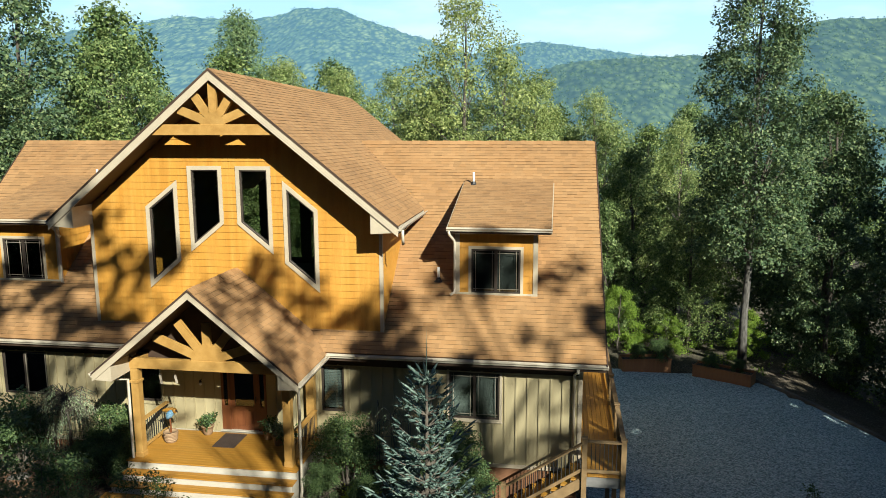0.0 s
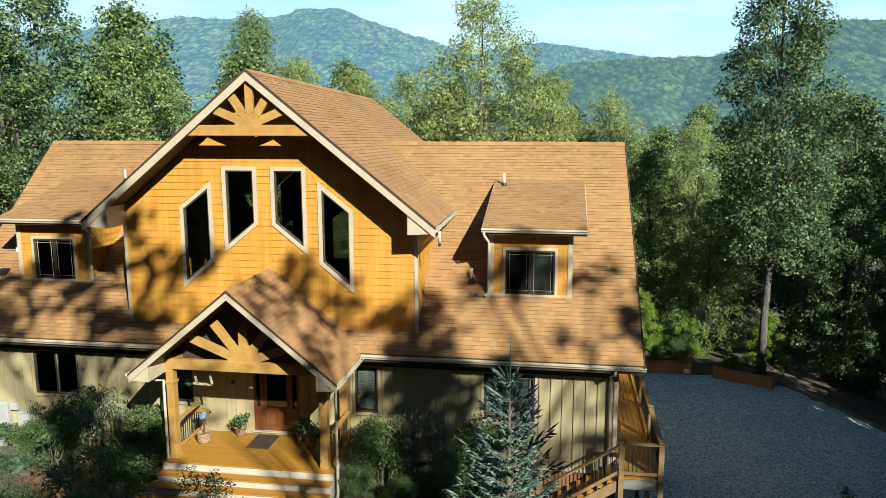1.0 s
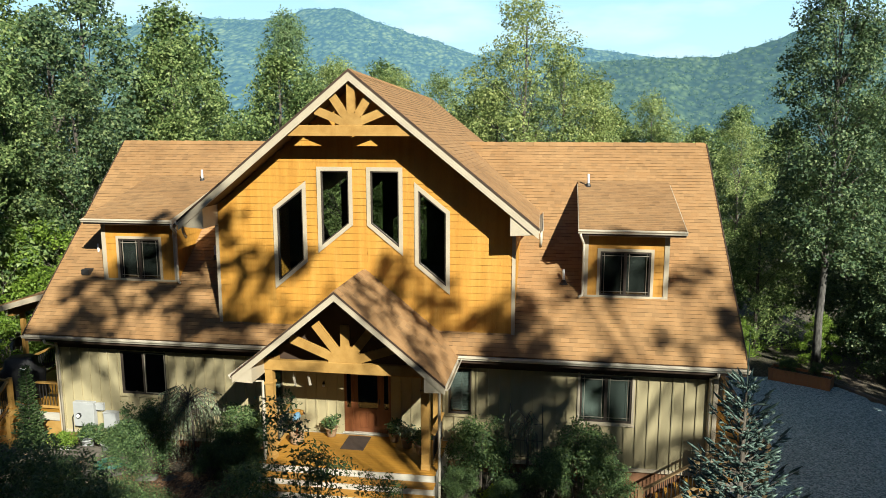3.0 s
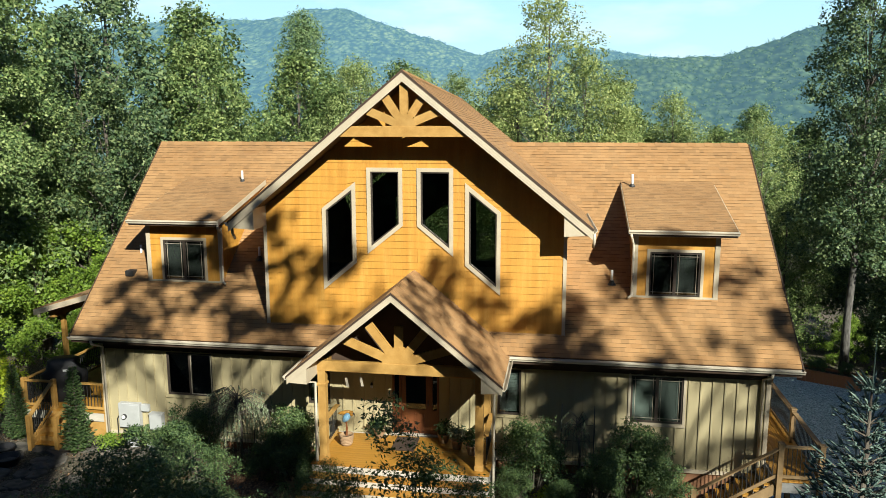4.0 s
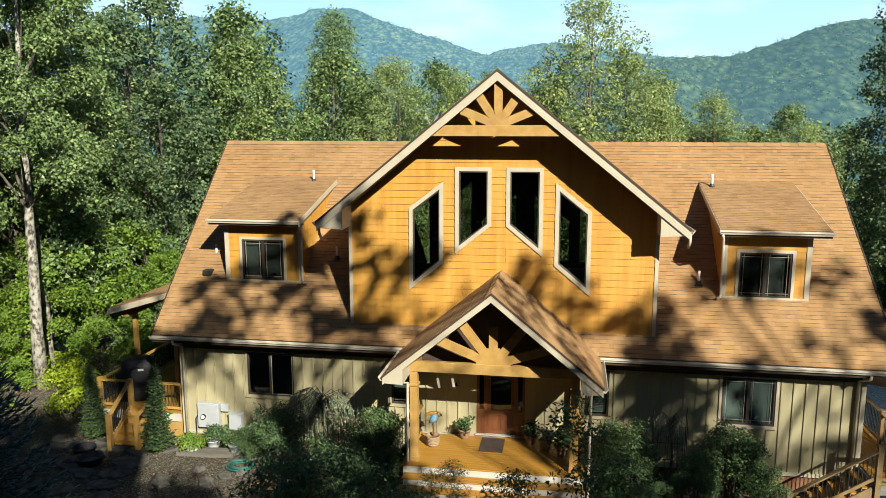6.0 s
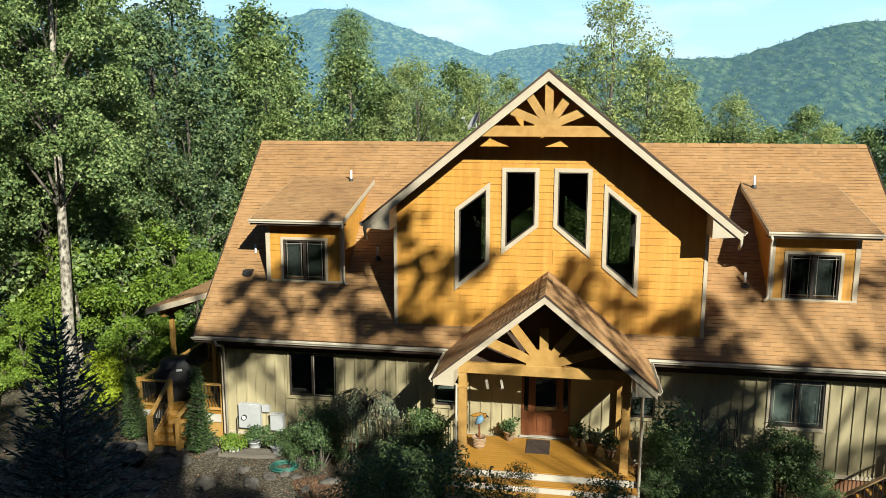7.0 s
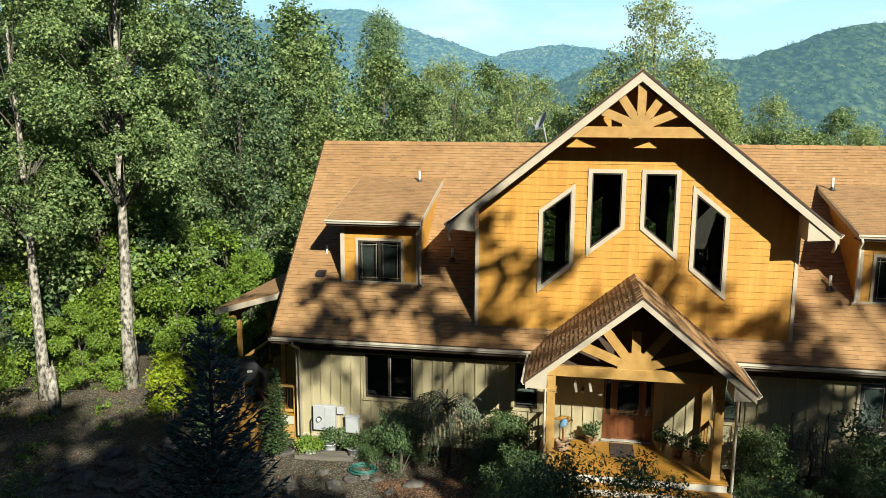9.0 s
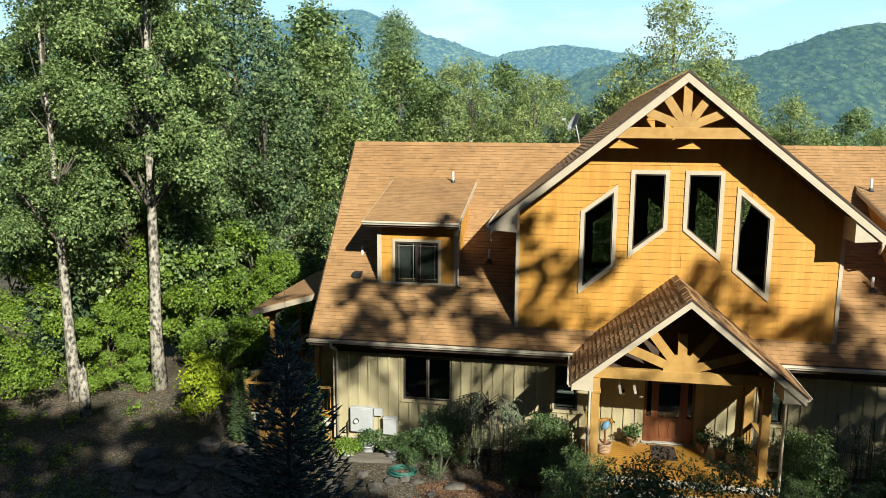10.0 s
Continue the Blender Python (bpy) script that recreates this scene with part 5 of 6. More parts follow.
for x, y, s, k in ((28.5, 3.6, .82, 9), (31, 15, .9, 8), (31.5, 2.5, .85, 8), (34, 19, .95, 9),  (27.8, -4.2, .92, 8), (25.6, -0.6, .9, 8), (24.4, 3.4, .66, 9), (24, -5.5, .68, 9), (33, -6, .85, 8), (30.5, -1, .72, 9), (39.5, -3, .95, 8), (36, 4, .75, 9), (27.5, -9.5, .72, 8), (45, 2, .95, 10), (41, 9, .9, 9)):
    again(shade[k], x, y, rr.uniform(0, 360), s)
# the clearing is closed by woods out of view, added to hold back sky light
edge_tree = broadleaf(300, 30, 2.5, 6.2, 0.4, 3200, 1.3, M_BARK, L_SHRUB, "tall forest tree out of view, added to block sky light round the clearing", 46, fan=1.0, puff=1.0)
put(edge_tree, -6, -37, 0, 1.05)
for x, y, s in ((-33, -22, .85), (-27, -27, .9), (-20, -31, .95), (-13, -33, .9), (1.0, -36, .95), (6.5, -38, 1.0), (-36, -14, .9), (-38, -5, .85)):
    again(edge_tree, x, y, rr.uniform(0, 360), s)
for k in range(66):
    a = math.pi * (0.97 + 1.06 * (k + 0.5) / 66)
    d = rr.uniform(44, 58) if k % 3 else rr.uniform(60, 70)
    x, y = 4 + d * math.cos(a) * 1.1, -2 + d * math.sin(a) * 0.80
    if math.hypot(x + 6, y + 37) > 4:
        again(edge_tree, x, y, rr.uniform(0, 360), rr.uniform(0.98, 1.12) if x < 11 else rr.uniform(.76, .88))

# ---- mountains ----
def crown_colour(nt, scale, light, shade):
    """Tree crowns from afar: lit tops and shaded gaps put into the colour, drifts of other kinds."""
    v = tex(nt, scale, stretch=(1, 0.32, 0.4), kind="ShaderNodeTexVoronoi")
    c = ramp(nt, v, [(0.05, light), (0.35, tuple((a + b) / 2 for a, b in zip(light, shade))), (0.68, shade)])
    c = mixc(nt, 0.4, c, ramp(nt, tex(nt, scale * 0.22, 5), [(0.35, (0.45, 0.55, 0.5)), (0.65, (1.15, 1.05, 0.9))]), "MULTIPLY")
    # broad darker areas imitate the shade of the ridges
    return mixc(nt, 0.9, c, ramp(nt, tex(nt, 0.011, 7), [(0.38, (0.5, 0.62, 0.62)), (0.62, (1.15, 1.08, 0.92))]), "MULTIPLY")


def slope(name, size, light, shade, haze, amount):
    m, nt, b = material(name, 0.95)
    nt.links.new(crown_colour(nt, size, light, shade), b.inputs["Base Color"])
    # distance haze is painted on as a bluish glow of the slope itself
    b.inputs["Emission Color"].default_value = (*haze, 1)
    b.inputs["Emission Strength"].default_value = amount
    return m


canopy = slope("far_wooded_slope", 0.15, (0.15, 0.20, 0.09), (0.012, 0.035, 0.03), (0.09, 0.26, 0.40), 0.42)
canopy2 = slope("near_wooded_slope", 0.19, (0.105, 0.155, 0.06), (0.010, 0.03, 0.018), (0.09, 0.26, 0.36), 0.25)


def profile(points, a):
    for (a0, e0), (a1, e1) in zip(points, points[1:]):
        if a0 <= a <= a1:
            t = (a - a0) / (a1 - a0)
            return e0 + (e1 - e0) * (t * t * (3 - 2 * t) * 0.5 + t * 0.5)
    return points[0][1] if a < points[0][0] else points[-1][1]


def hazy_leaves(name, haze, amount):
    """Far crowns with the valley's haze added as a bluish glow of the leaves."""
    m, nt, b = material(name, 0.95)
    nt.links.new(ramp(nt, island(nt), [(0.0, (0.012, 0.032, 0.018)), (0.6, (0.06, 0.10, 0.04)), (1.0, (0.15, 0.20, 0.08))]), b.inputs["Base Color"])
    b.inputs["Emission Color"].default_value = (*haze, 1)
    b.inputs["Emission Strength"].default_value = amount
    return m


def mountain(name, points, near, far, low, mat, label, seed, bump_size, bump_height, crowns, size, leaf):
    """A wooded ridge: its crest follows the given bearings and heights in degrees, its face is broken by ravines and set with tree crowns."""
    geo = Geo()
    cols, rows = 420, 90
    a0, a1 = points[0][0], points[-1][0]

    def surface(a, u):
        crest = math.tan(radians(profile(points, a)))
        fold = noise.noise(Vector((a * 0.35 + seed, u * 1.5, seed)))
        d = near + (far - near) * (u ** 0.9) + fold * (far - near) * 0.10 * math.sin(math.pi * u)
        z = 10.4 + far * crest * (u ** 1.15) + low * (1 - u)
        z += fold * far * 0.02 * math.sin(math.pi * u)
        x, y = d * math.sin(radians(a)), -20 + d * math.cos(radians(a))
        q = Vector((x / bump_size, y * 0.4 / bump_size, 0.3 * fold))
        dome = 1 - min(1.0, noise.voronoi(q)[0][0]) ** 1.5
        return (x, y, z + (dome + 0.5 * noise.noise(q * 0.31)) * bump_height - bump_height)

    for i in range(cols + 1):
        for j in range(rows + 1):
            geo.v.append(surface(a0 + (a1 - a0) * i / cols, j / rows))
    for i in range(cols):
        for j in range(rows):
            p = i * (rows + 1) + j
            geo.f.append((p, p + rows + 1, p + rows + 2, p + 1))
    r = random.Random(seed)
    centres, radii = [], []
    for k in range(crowns):
        x, y, z = surface(r.uniform(max(a0, -34), min(a1, 33)), 1 - 0.72 * r.random() ** 1.3)
        centres.append((x, y, z - 0.6 * size))
        radii.append(size * r.uniform(2.6, 4.4))
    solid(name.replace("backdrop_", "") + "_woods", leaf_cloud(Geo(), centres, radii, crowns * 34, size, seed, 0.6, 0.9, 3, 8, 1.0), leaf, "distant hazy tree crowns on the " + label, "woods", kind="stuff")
    return solid(name, geo, mat, label, "mountain", kind="structure", smooth=True)


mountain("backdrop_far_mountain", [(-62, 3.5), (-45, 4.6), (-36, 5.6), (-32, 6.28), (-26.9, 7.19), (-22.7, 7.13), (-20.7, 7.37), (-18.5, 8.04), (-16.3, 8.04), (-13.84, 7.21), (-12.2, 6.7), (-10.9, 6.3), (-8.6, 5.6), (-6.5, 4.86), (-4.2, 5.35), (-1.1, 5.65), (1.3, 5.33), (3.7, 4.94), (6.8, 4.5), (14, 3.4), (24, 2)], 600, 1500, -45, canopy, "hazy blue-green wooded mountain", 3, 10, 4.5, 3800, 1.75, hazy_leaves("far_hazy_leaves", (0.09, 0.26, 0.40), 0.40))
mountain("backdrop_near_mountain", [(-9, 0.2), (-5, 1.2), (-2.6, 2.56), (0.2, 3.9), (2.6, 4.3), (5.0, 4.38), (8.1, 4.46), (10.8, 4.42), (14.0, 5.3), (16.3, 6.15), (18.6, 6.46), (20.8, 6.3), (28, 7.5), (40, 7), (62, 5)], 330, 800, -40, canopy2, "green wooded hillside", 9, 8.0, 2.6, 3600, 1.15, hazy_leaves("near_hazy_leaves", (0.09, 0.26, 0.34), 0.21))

# pale blue sky low over the mountains, with thin cloud
m, nt, b = material("hazy_sky", 1.0)
geo = Geo()
for i in range(49):
    a = radians(-75 + 150 * i / 48)
    for j in range(7):
        geo.v.append((4200 * math.sin(a), -20 + 4200 * math.cos(a), 60 + 190 * j))
geo.f = [(i * 7 + j, i * 7 + 7 + j, i * 7 + 8 + j, i * 7 + j + 1) for i in range(48) for j in range(6)]
cloud = ramp(nt, tex(nt, 0.0014, 5, (1, 1, 3.2)), [(0.48, (0, 0, 0)), (0.72, (0.8, 0.8, 0.8))])
tc = nt.nodes.new("ShaderNodeTexCoord")
sep = nt.nodes.new("ShaderNodeSeparateXYZ")
nt.links.new(tc.outputs["Object"], sep.inputs[0])
div = nt.nodes.new("ShaderNodeMath")
div.operation = "DIVIDE"
div.inputs[1].default_value = 1200
nt.links.new(sep.outputs[2], div.inputs[0])
blue = ramp(nt, div.outputs[0], [(0.3, (0.33, 0.52, 0.62)), (0.75, (0.24, 0.46, 0.61)), (1.0, (0.19, 0.40, 0.58))])
glow = nt.nodes.new("ShaderNodeEmission")
nt.links.new(mixc(nt, cloud, blue, (0.46, 0.53, 0.56)), glow.inputs[0])
nt.links.new(glow.outputs[0], nt.nodes["Material Output"].inputs["Surface"])
solid("backdrop_sky", geo, m, "pale blue sky with thin white cloud", "sky", kind="structure", smooth=True)

# ---- east deck and its stairs ----
DZ = 0.82
east = thing("east_deck", "timber side deck with weathered brown rails and stairs", "deck")
part("deck_frame", Geo().box((10.36, -0.18, DZ - 0.36), (11.52, 9.0, DZ - 0.04), 0.01), M_DUSK, east, "weathered grey deck fascia")
plank = Geo().box((0, -0.22, -0.036), (0.135, 9.0, 0), 0.005).mesh("board", M_DECK)
for k in range(8):
    ob = part("board", plank, M_DECK, east)
    ob.location = (10.38 + 0.143 * k, 0, DZ)
for x, y in ((10.42, -0.18), (11.47, -0.18), (11.47, 2.5), (11.47, 5.2), (11.47, 8.9)):
    post = part("post", Geo().box((x - 0.07, y - 0.07, -3.2 if x > 11 else -2.2), (x + 0.07, y + 0.07, DZ + 1.05), 0.01), M_RAIL, east)
    part("post_cap", Geo().box((x - 0.09, y - 0.09, DZ + 1.05), (x + 0.09, y + 0.09, DZ + 1.09), 0.012), M_RAIL, post)
for p, q in (((10.49, -0.18), (11.40, -0.18)), ((11.47, -0.11), (11.47, 2.43)), ((11.47, 2.57), (11.47, 5.13)), ((11.47, 5.27), (11.47, 8.83))):
    railing(east, (*p, DZ), (*q, DZ), 0.12, 0.98, wood=M_RAIL)
part("lattice_screen", Geo().box((10.6, 8.96, DZ), (11.4, 9.0, DZ + 1.9)), M_RAIL, east)
for k in range(8):
    x1 = 10.35 - 0.27 * k
    z = DZ - 0.18 * (k + 1)
    step = part("tread", Geo().box((x1 - 0.29, -0.14, z - 0.04), (x1, 0.92, z), 0.006), M_DECK, east)
    part("riser", Geo().box((x1 - 0.02, -0.12, z), (x1, 0.90, z + 0.14)), M_DUSK, step)
for y in (-0.16, 0.93):
    part("stringer", Geo().beam((10.35, y, DZ - 0.25), (8.15, y, DZ - 0.25 - 1.47), 0.045, 0.28, (0, 0, 1)), M_RAIL, east)
low = part("newel_post", Geo().box((8.14, -0.25, -1.2), (8.28, -0.11, 0.42), 0.01), M_RAIL, east)
railing(east, (10.35, -0.18, DZ - 0.02), (8.28, -0.18, DZ - 0.02 - 1.38), 0.16, 0.92, gap=0.13, wood=M_RAIL)

# ---- west deck, its roof, stairs and the covered grill ----
WZ = 0.90
west = thing("west_deck", "golden timber side deck with roof and short stairs", "deck")
part("deck_frame", Geo().box((-13.6, 1.22, WZ - 0.34), (-10.42, 9.0, WZ - 0.04), 0.01), M_GREYWOOD, west)
plank = Geo().box((-13.62, 0, -0.036), (-10.40, 0.135, 0), 0.005).mesh("board", M_DECK)
for k in range(54):
    ob = part("board", plank, M_DECK, west)
    ob.location = (0, 1.2 + 0.143 * k, WZ)
for x, y, h in ((-13.52, 1.28, 1.05), (-12.4, 1.28, 1.05), (-10.5, 1.28, 1.0), (-13.45, 3.5, 2.95), (-11.55, 2.9, 3.45), (-13.45, 6.2, 2.95), (-13.45, 8.9, 2.95)):
    part("post", Geo().box((x - 0.07, y - 0.07, -0.8), (x + 0.07, y + 0.07, WZ + h), 0.01), M_TIMBER, west)
for p, q in (((-13.45, 1.28), (-12.47, 1.28)), ((-13.52, 1.35), (-13.47, 3.43)), ((-13.45, 3.57), (-13.45, 6.13)), ((-13.45, 6.27), (-13.45, 8.83)), ((-11.4, 1.28), (-10.57, 1.28))):
    railing(west, (*p, WZ), (*q, WZ), 0.12, 0.96)
for k in range(4):
    y = 1.2 - 0.28 * (k + 1)
    z = WZ - 0.18 * (k + 1)
    step = part("tread", Geo().box((-12.36, y, z - 0.04), (-11.5, y + 0.29, z), 0.006), M_DECK, west)
    part("riser", Geo().box((-12.34, y + 0.27, z), (-11.52, y + 0.29, z + 0.14)), M_TIMBER, step)
for x in (-12.42, -11.46):
    part("newel_post", Geo().box((x - 0.07, -0.06, -0.1), (x + 0.07, 0.08, 1.18), 0.01), M_TIMBER, west)
    part("stringer", Geo().beam((x, 1.2, WZ - 0.2), (x, 0.05, 0.12), 0.045, 0.26), M_TIMBER, west)
railing(west, (-12.42, 1.21, WZ + 0.02), (-12.42, 0.06, 0.2), 0.12, 0.92)
part("top_rail", Geo().beam((-11.46, 1.21, WZ + 0.5), (-11.46, 0.04, 1.18), 0.14, 0.04), M_TIMBER, west)
part("lattice", Geo().box((-11.3, 1.24, 0.05), (-10.45, 1.26, WZ - 0.36)), M_TIMBER, west)
wroof = part("deck_roof", sloped_deck((-13.85, 2.55, 4.0), (-10.6, 2.55, 4.95), (-10.6, 9.3, 4.95), (-13.85, 9.3, 4.0), 0.12), M_SHINGLE, west, "brown shingle deck roof")
c, s_ = 3.25 / math.hypot(3.25, 0.95), 0.95 / math.hypot(3.25, 0.95)
part("shingle_field", plank_rows(Geo(), (-13.85, 2.55, 4.0), (0, 1, 0), (c, 0, s_), (-s_, 0, c), 6.75, 3.3, 0.147, 0.21, 0.014, lambda u, v: True, 31), M_SHINGLE, wroof, fix=False)["kind"] = "stuff"
part("fascia", Geo().prism([(-13.87, 3.98), (-10.9, 4.85), (-10.9, 4.66), (-13.87, 3.78)], 2.515, 2.548), M_TRIM, wroof)
part("beam", Geo().box((-13.55, 2.9, 3.62), (-13.35, 9.2, 3.85), 0.008), M_TIMBER, wroof)

grill = thing("grill", "barbecue grill under a black vinyl cover", "grill")
geo = Geo()
rings = []
for k, (hw, hd, z) in enumerate(((0.66, 0.36, 0.0), (0.58, 0.32, 0.4), (0.64, 0.35, 0.82), (0.46, 0.32, 0.94), (0.42, 0.30, 1.2), (0.30, 0.2, 1.27))):
    for i in range(20):
        a = 2 * math.pi * i / 20
        ca, sa = math.cos(a), math.sin(a)
        f = 1 + (0.06 * math.sin(7 * a + k * 1.3) + 0.05 * math.sin(3 * a + k)) * (1.2 - k * 0.16)
        geo.v.append((hw * math.copysign(abs(ca) ** 0.5, ca) * f, hd * math.copysign(abs(sa) ** 0.5, sa) * f, z))
for r in range(5):
    geo.f += [(r * 20 + i, r * 20 + (i + 1) % 20, (r + 1) * 20 + (i + 1) % 20, (r + 1) * 20 + i) for i in range(20)]
geo.f += [tuple(range(100, 120)), tuple(range(19, -1, -1))]
part("cover", geo, M_COVER, grill, "", True)
part("label_patch", Geo().box((0.06, -0.37, 0.93), (0.22, -0.35, 0.99)), M_WHITE, grill)
grill.matrix_basis = pose(-12.75, 2.35, WZ, 0, 0, 22) @ Matrix.Diagonal((1.15, 1.2, 1.15, 1))

# ---- planters, kerb and gravel yard ----


def planter(x0, y0, x1, y1, width, height, label):
    """A long box of upright boards with a cap rail, open on top and filled with soil."""
    a, b = Vector((x0, y0, 0)), Vector((x1, y1, 0))
    d = b - a
    length = d.length
    t = thing("planter", label, "planter")
    n = int(length / 0.2)
    side = Geo().box((0, 0, 0), (length / n - 0.008, 0.035, height), 0.004).mesh("board", M_PLANTER)
    for k in range(n):
        for y in (0, width - 0.035):
            part("board", side, M_PLANTER, t).location = (k * length / n, y, 0)
    end = Geo().box((0, 0.036, 0), (0.035, width - 0.036, height), 0.004).mesh("end_board", M_PLANTER)
    for x in (0, length - 0.043):
        part("end_board", end, M_PLANTER, t).location = (x, 0, 0)
    for y in (-0.03, width - 0.07):
        part("cap_rail", Geo().box((-0.04, y, height), (length + 0.03, y + 0.1, height + 0.035), 0.006), M_PLANTER, t)
    part("soil", Geo().box((0.04, 0.04, height - 0.18), (length - 0.05, width - 0.04, height - 0.1)), M_SOIL, t)
    t.matrix_basis = Matrix.Translation((x0, y0, ground_z((x0 + x1) / 2, (y0 + y1) / 2) + 0.02)) @ Matrix.Rotation(math.atan2(d.y, d.x), 4, "Z")
    return t


planter(13.15, 19.9, 15.75, 20.35, 0.9, 0.72, "rust-stained wooden planter box at the gravel's edge")
planter(16.75, 19.8, 19.35, 18.35, 0.9, 0.62, "long rust-stained planter box beside the kerb")
pts = [(19.8, 19.5), (20.9, 18.0), (22.0, 16.5), (23.0, 15.3), (24.1, 14.2), (25.6, 13.0), (27.4, 11.8), (29.5, 10.4)]
for (xa, ya), (xb, yb) in zip(pts, pts[1:]):
    k = solid("kerb_timber", Geo().beam((xa, ya, ground_z(xa, ya) + 0.1), (xb, yb, ground_z(xb, yb) + 0.1), 0.18, 0.2), M_OLDTIMBER, "weathered grey landscape timber edging the gravel", "timber", "kerb timbers")

# ---- service boxes and pipes on the house ----
elec = part("meter_cabinet", Geo().box((-9.75, WY - 0.2, 0.62), (-9.02, WY - 0.026, 1.45), 0.012), M_GREYMETAL, None)
tagged(elec, "grey electric meter cabinet mounted on the tan wall", "meter cabinet")
part("meter", Geo().tube([(-9.55, WY - 0.2, 1.0), (-9.55, WY - 0.27, 1.0)], [0.085, 0.08], 16), M_IRON, elec, "round meter ring")
part("dial", Geo().tube([(-9.55, WY - 0.27, 1.0), (-9.55, WY - 0.29, 1.0)], [0.066, 0.06], 16), M_WHITE, elec, "pale meter dial")
part("door", Geo().box((-9.36, WY - 0.215, 0.68), (-9.06, WY - 0.2005, 1.40), 0.006), M_GREYMETAL, elec)
part("conduit", Geo().tube([(-9.9, WY - 0.06, 0.3), (-9.9, WY - 0.06, 0.85), (-9.84, WY - 0.06, 0.95)], [0.02] * 3, 8), M_IRON, elec)
small = tagged(part("junction_box", Geo().box((-8.98, WY - 0.14, 1.18), (-8.72, WY - 0.026, 1.42), 0.01), M_GREYMETAL, None), "small grey junction box on the tan wall", "junction box")
ac = tagged(part("utility_box", Geo().box((-8.66, WY - 0.24, 0.62), (-8.24, WY - 0.026, 1.14), 0.012), M_GREYMETAL, None), "pale grey utility box mounted low on the wall", "utility box")
part("lid", Geo().box((-8.68, WY - 0.26, 1.141), (-8.22, WY - 0.026, 1.17), 0.006), M_GREYMETAL, ac)


def drain(pts, label="cream metal downspout", r=0.042):
    return part("downspout", Geo().tube(pts, [r] * len(pts), 8), M_GUTTER, house, label, True)


drain([(2.92, -1.95, 3.6), (2.90, -1.9, 3.5), (2.72, -1.32, 3.35), (2.72, -1.32, 0.35), (2.74, -1.45, 0.22)])
drain([(-2.62, -1.95, 3.6), (-2.6, -1.9, 3.5), (-2.31, -1.25, 3.3), (-2.31, -1.25, 0.35), (-2.33, -1.4, 0.22)])
drain([(10.2, 0.3, 3.65), (10.2, 0.34, 3.55), (10.12, 0.9, 3.3), (10.12, 0.92, 0.4)])
drain([(-10.2, 0.3, 3.65), (-10.2, 0.34, 3.55), (-10.22, 0.9, 3.3), (-10.22, 0.92, 0.2)])
drain([(5.3, 0.35, 7.45), (5.3, 0.38, 7.2), (5.28, 0.5, 7.02)])
drain([(-5.3, 0.35, 7.45), (-5.3, 0.38, 7.2), (-5.28, 0.5, 7.02)])
for x, y, z in ((6.70, 5.52, 8.33), (-7.24, 5.6, 8.33), (5.95, 2.55, on_main(2.55) + 0.02), (-5.6, 3.0, on_main(3.0) + 0.02), (-9.95, 3.1, on_main(3.1) - 0.12)):
    pipe = part("vent_pipe", Geo().tube([(x, y, z - 0.15), (x, y, z + 0.38)], [0.04, 0.04], 10), M_WHITE, house, "white vent pipe", True)
    part("flashing", Geo().lathe([(0.16, 0.0), (0.09, 0.06), (0.06, 0.14)], 12, (x, y, z - 0.07)), M_IRON, pipe)
for x, y in ((-9.9, 2.35),):
    part("roof_vent", Geo().box((x - 0.14, y - 0.16, on_main(y) - 0.06), (x + 0.14, y + 0.14, on_main(y) + 0.14), 0.02), M_IRON, house, "low dark roof vent")
dish = thing("satellite_dish", "grey satellite dish on a bent pole above the ridge", "satellite dish")
geo = Geo()
for k in range(7):
    rad = 0.34 * k / 6
    geo.v += [(rad * math.cos(2 * math.pi * i / 20), rad * 1.15 * math.sin(2 * math.pi * i / 20), 0.9 * rad * rad) for i in range(20)]
for r in range(6):
    geo.f += [(r * 20 + i, r * 20 + (i + 1) % 20, (r + 1) * 20 + (i + 1) % 20, (r + 1) * 20 + i) for i in range(20)]
plate = part("reflector", geo, M_GREYMETAL, dish, "", True)
plate.matrix_basis = pose(0.0, -0.06, 0.74, 62, 0, -65)
part("mast", Geo().tube([(0.18, 0, -0.1), (0.1, 0, 0.3), (0, 0, 0.7)], [0.025] * 3, 8), M_GREYMETAL, dish, "", True)
part("feed_arm", Geo().tube([(0, -0.05, 0.5), (-0.3, -0.28, 0.62), (-0.42, -0.36, 0.86)], [0.014] * 3, 6).box((-0.49, -0.4, 0.84), (-0.37, -0.32, 0.92)), M_GREYMETAL, dish)
dish.matrix_basis = pose(-2.95, 7.75, 9.72)

# ---- things on the porch ----


def pot(label, r0, r1, h, mat, name="flower_pot"):
    t = thing(name, label, "flower pot")
    part("vessel", Geo().lathe([(r0 * 0.9, 0), (r0, 0.01), ((r0 + r1) / 2, h * 0.5), (r1 * 0.97, h * 0.86), (r1 * 1.06, h * 0.88), (r1 * 1.06, h), (r1 * 0.92, h), (r1 * 0.9, h * 0.9)], 18), mat, t, "", True)
    return t


def planted(ob, seed, height, spread, leaves, size, leaf):
    r = random.Random(seed)
    base = 0.3
    c = [(r.uniform(-spread, spread), r.uniform(-spread, spread), base + height * (0.3 + 0.7 * r.random())) for k in range(9)]
    part("plant", leaf_cloud(Geo(), c, [spread * 0.55] * 9, leaves, size, seed), leaf, ob, "leafy green plant", fix=False)["kind"] = "stuff"
    return ob


barrel = pot("pale pot wound with rope beside the porch post", 0.19, 0.235, 0.36, M_TERRA)
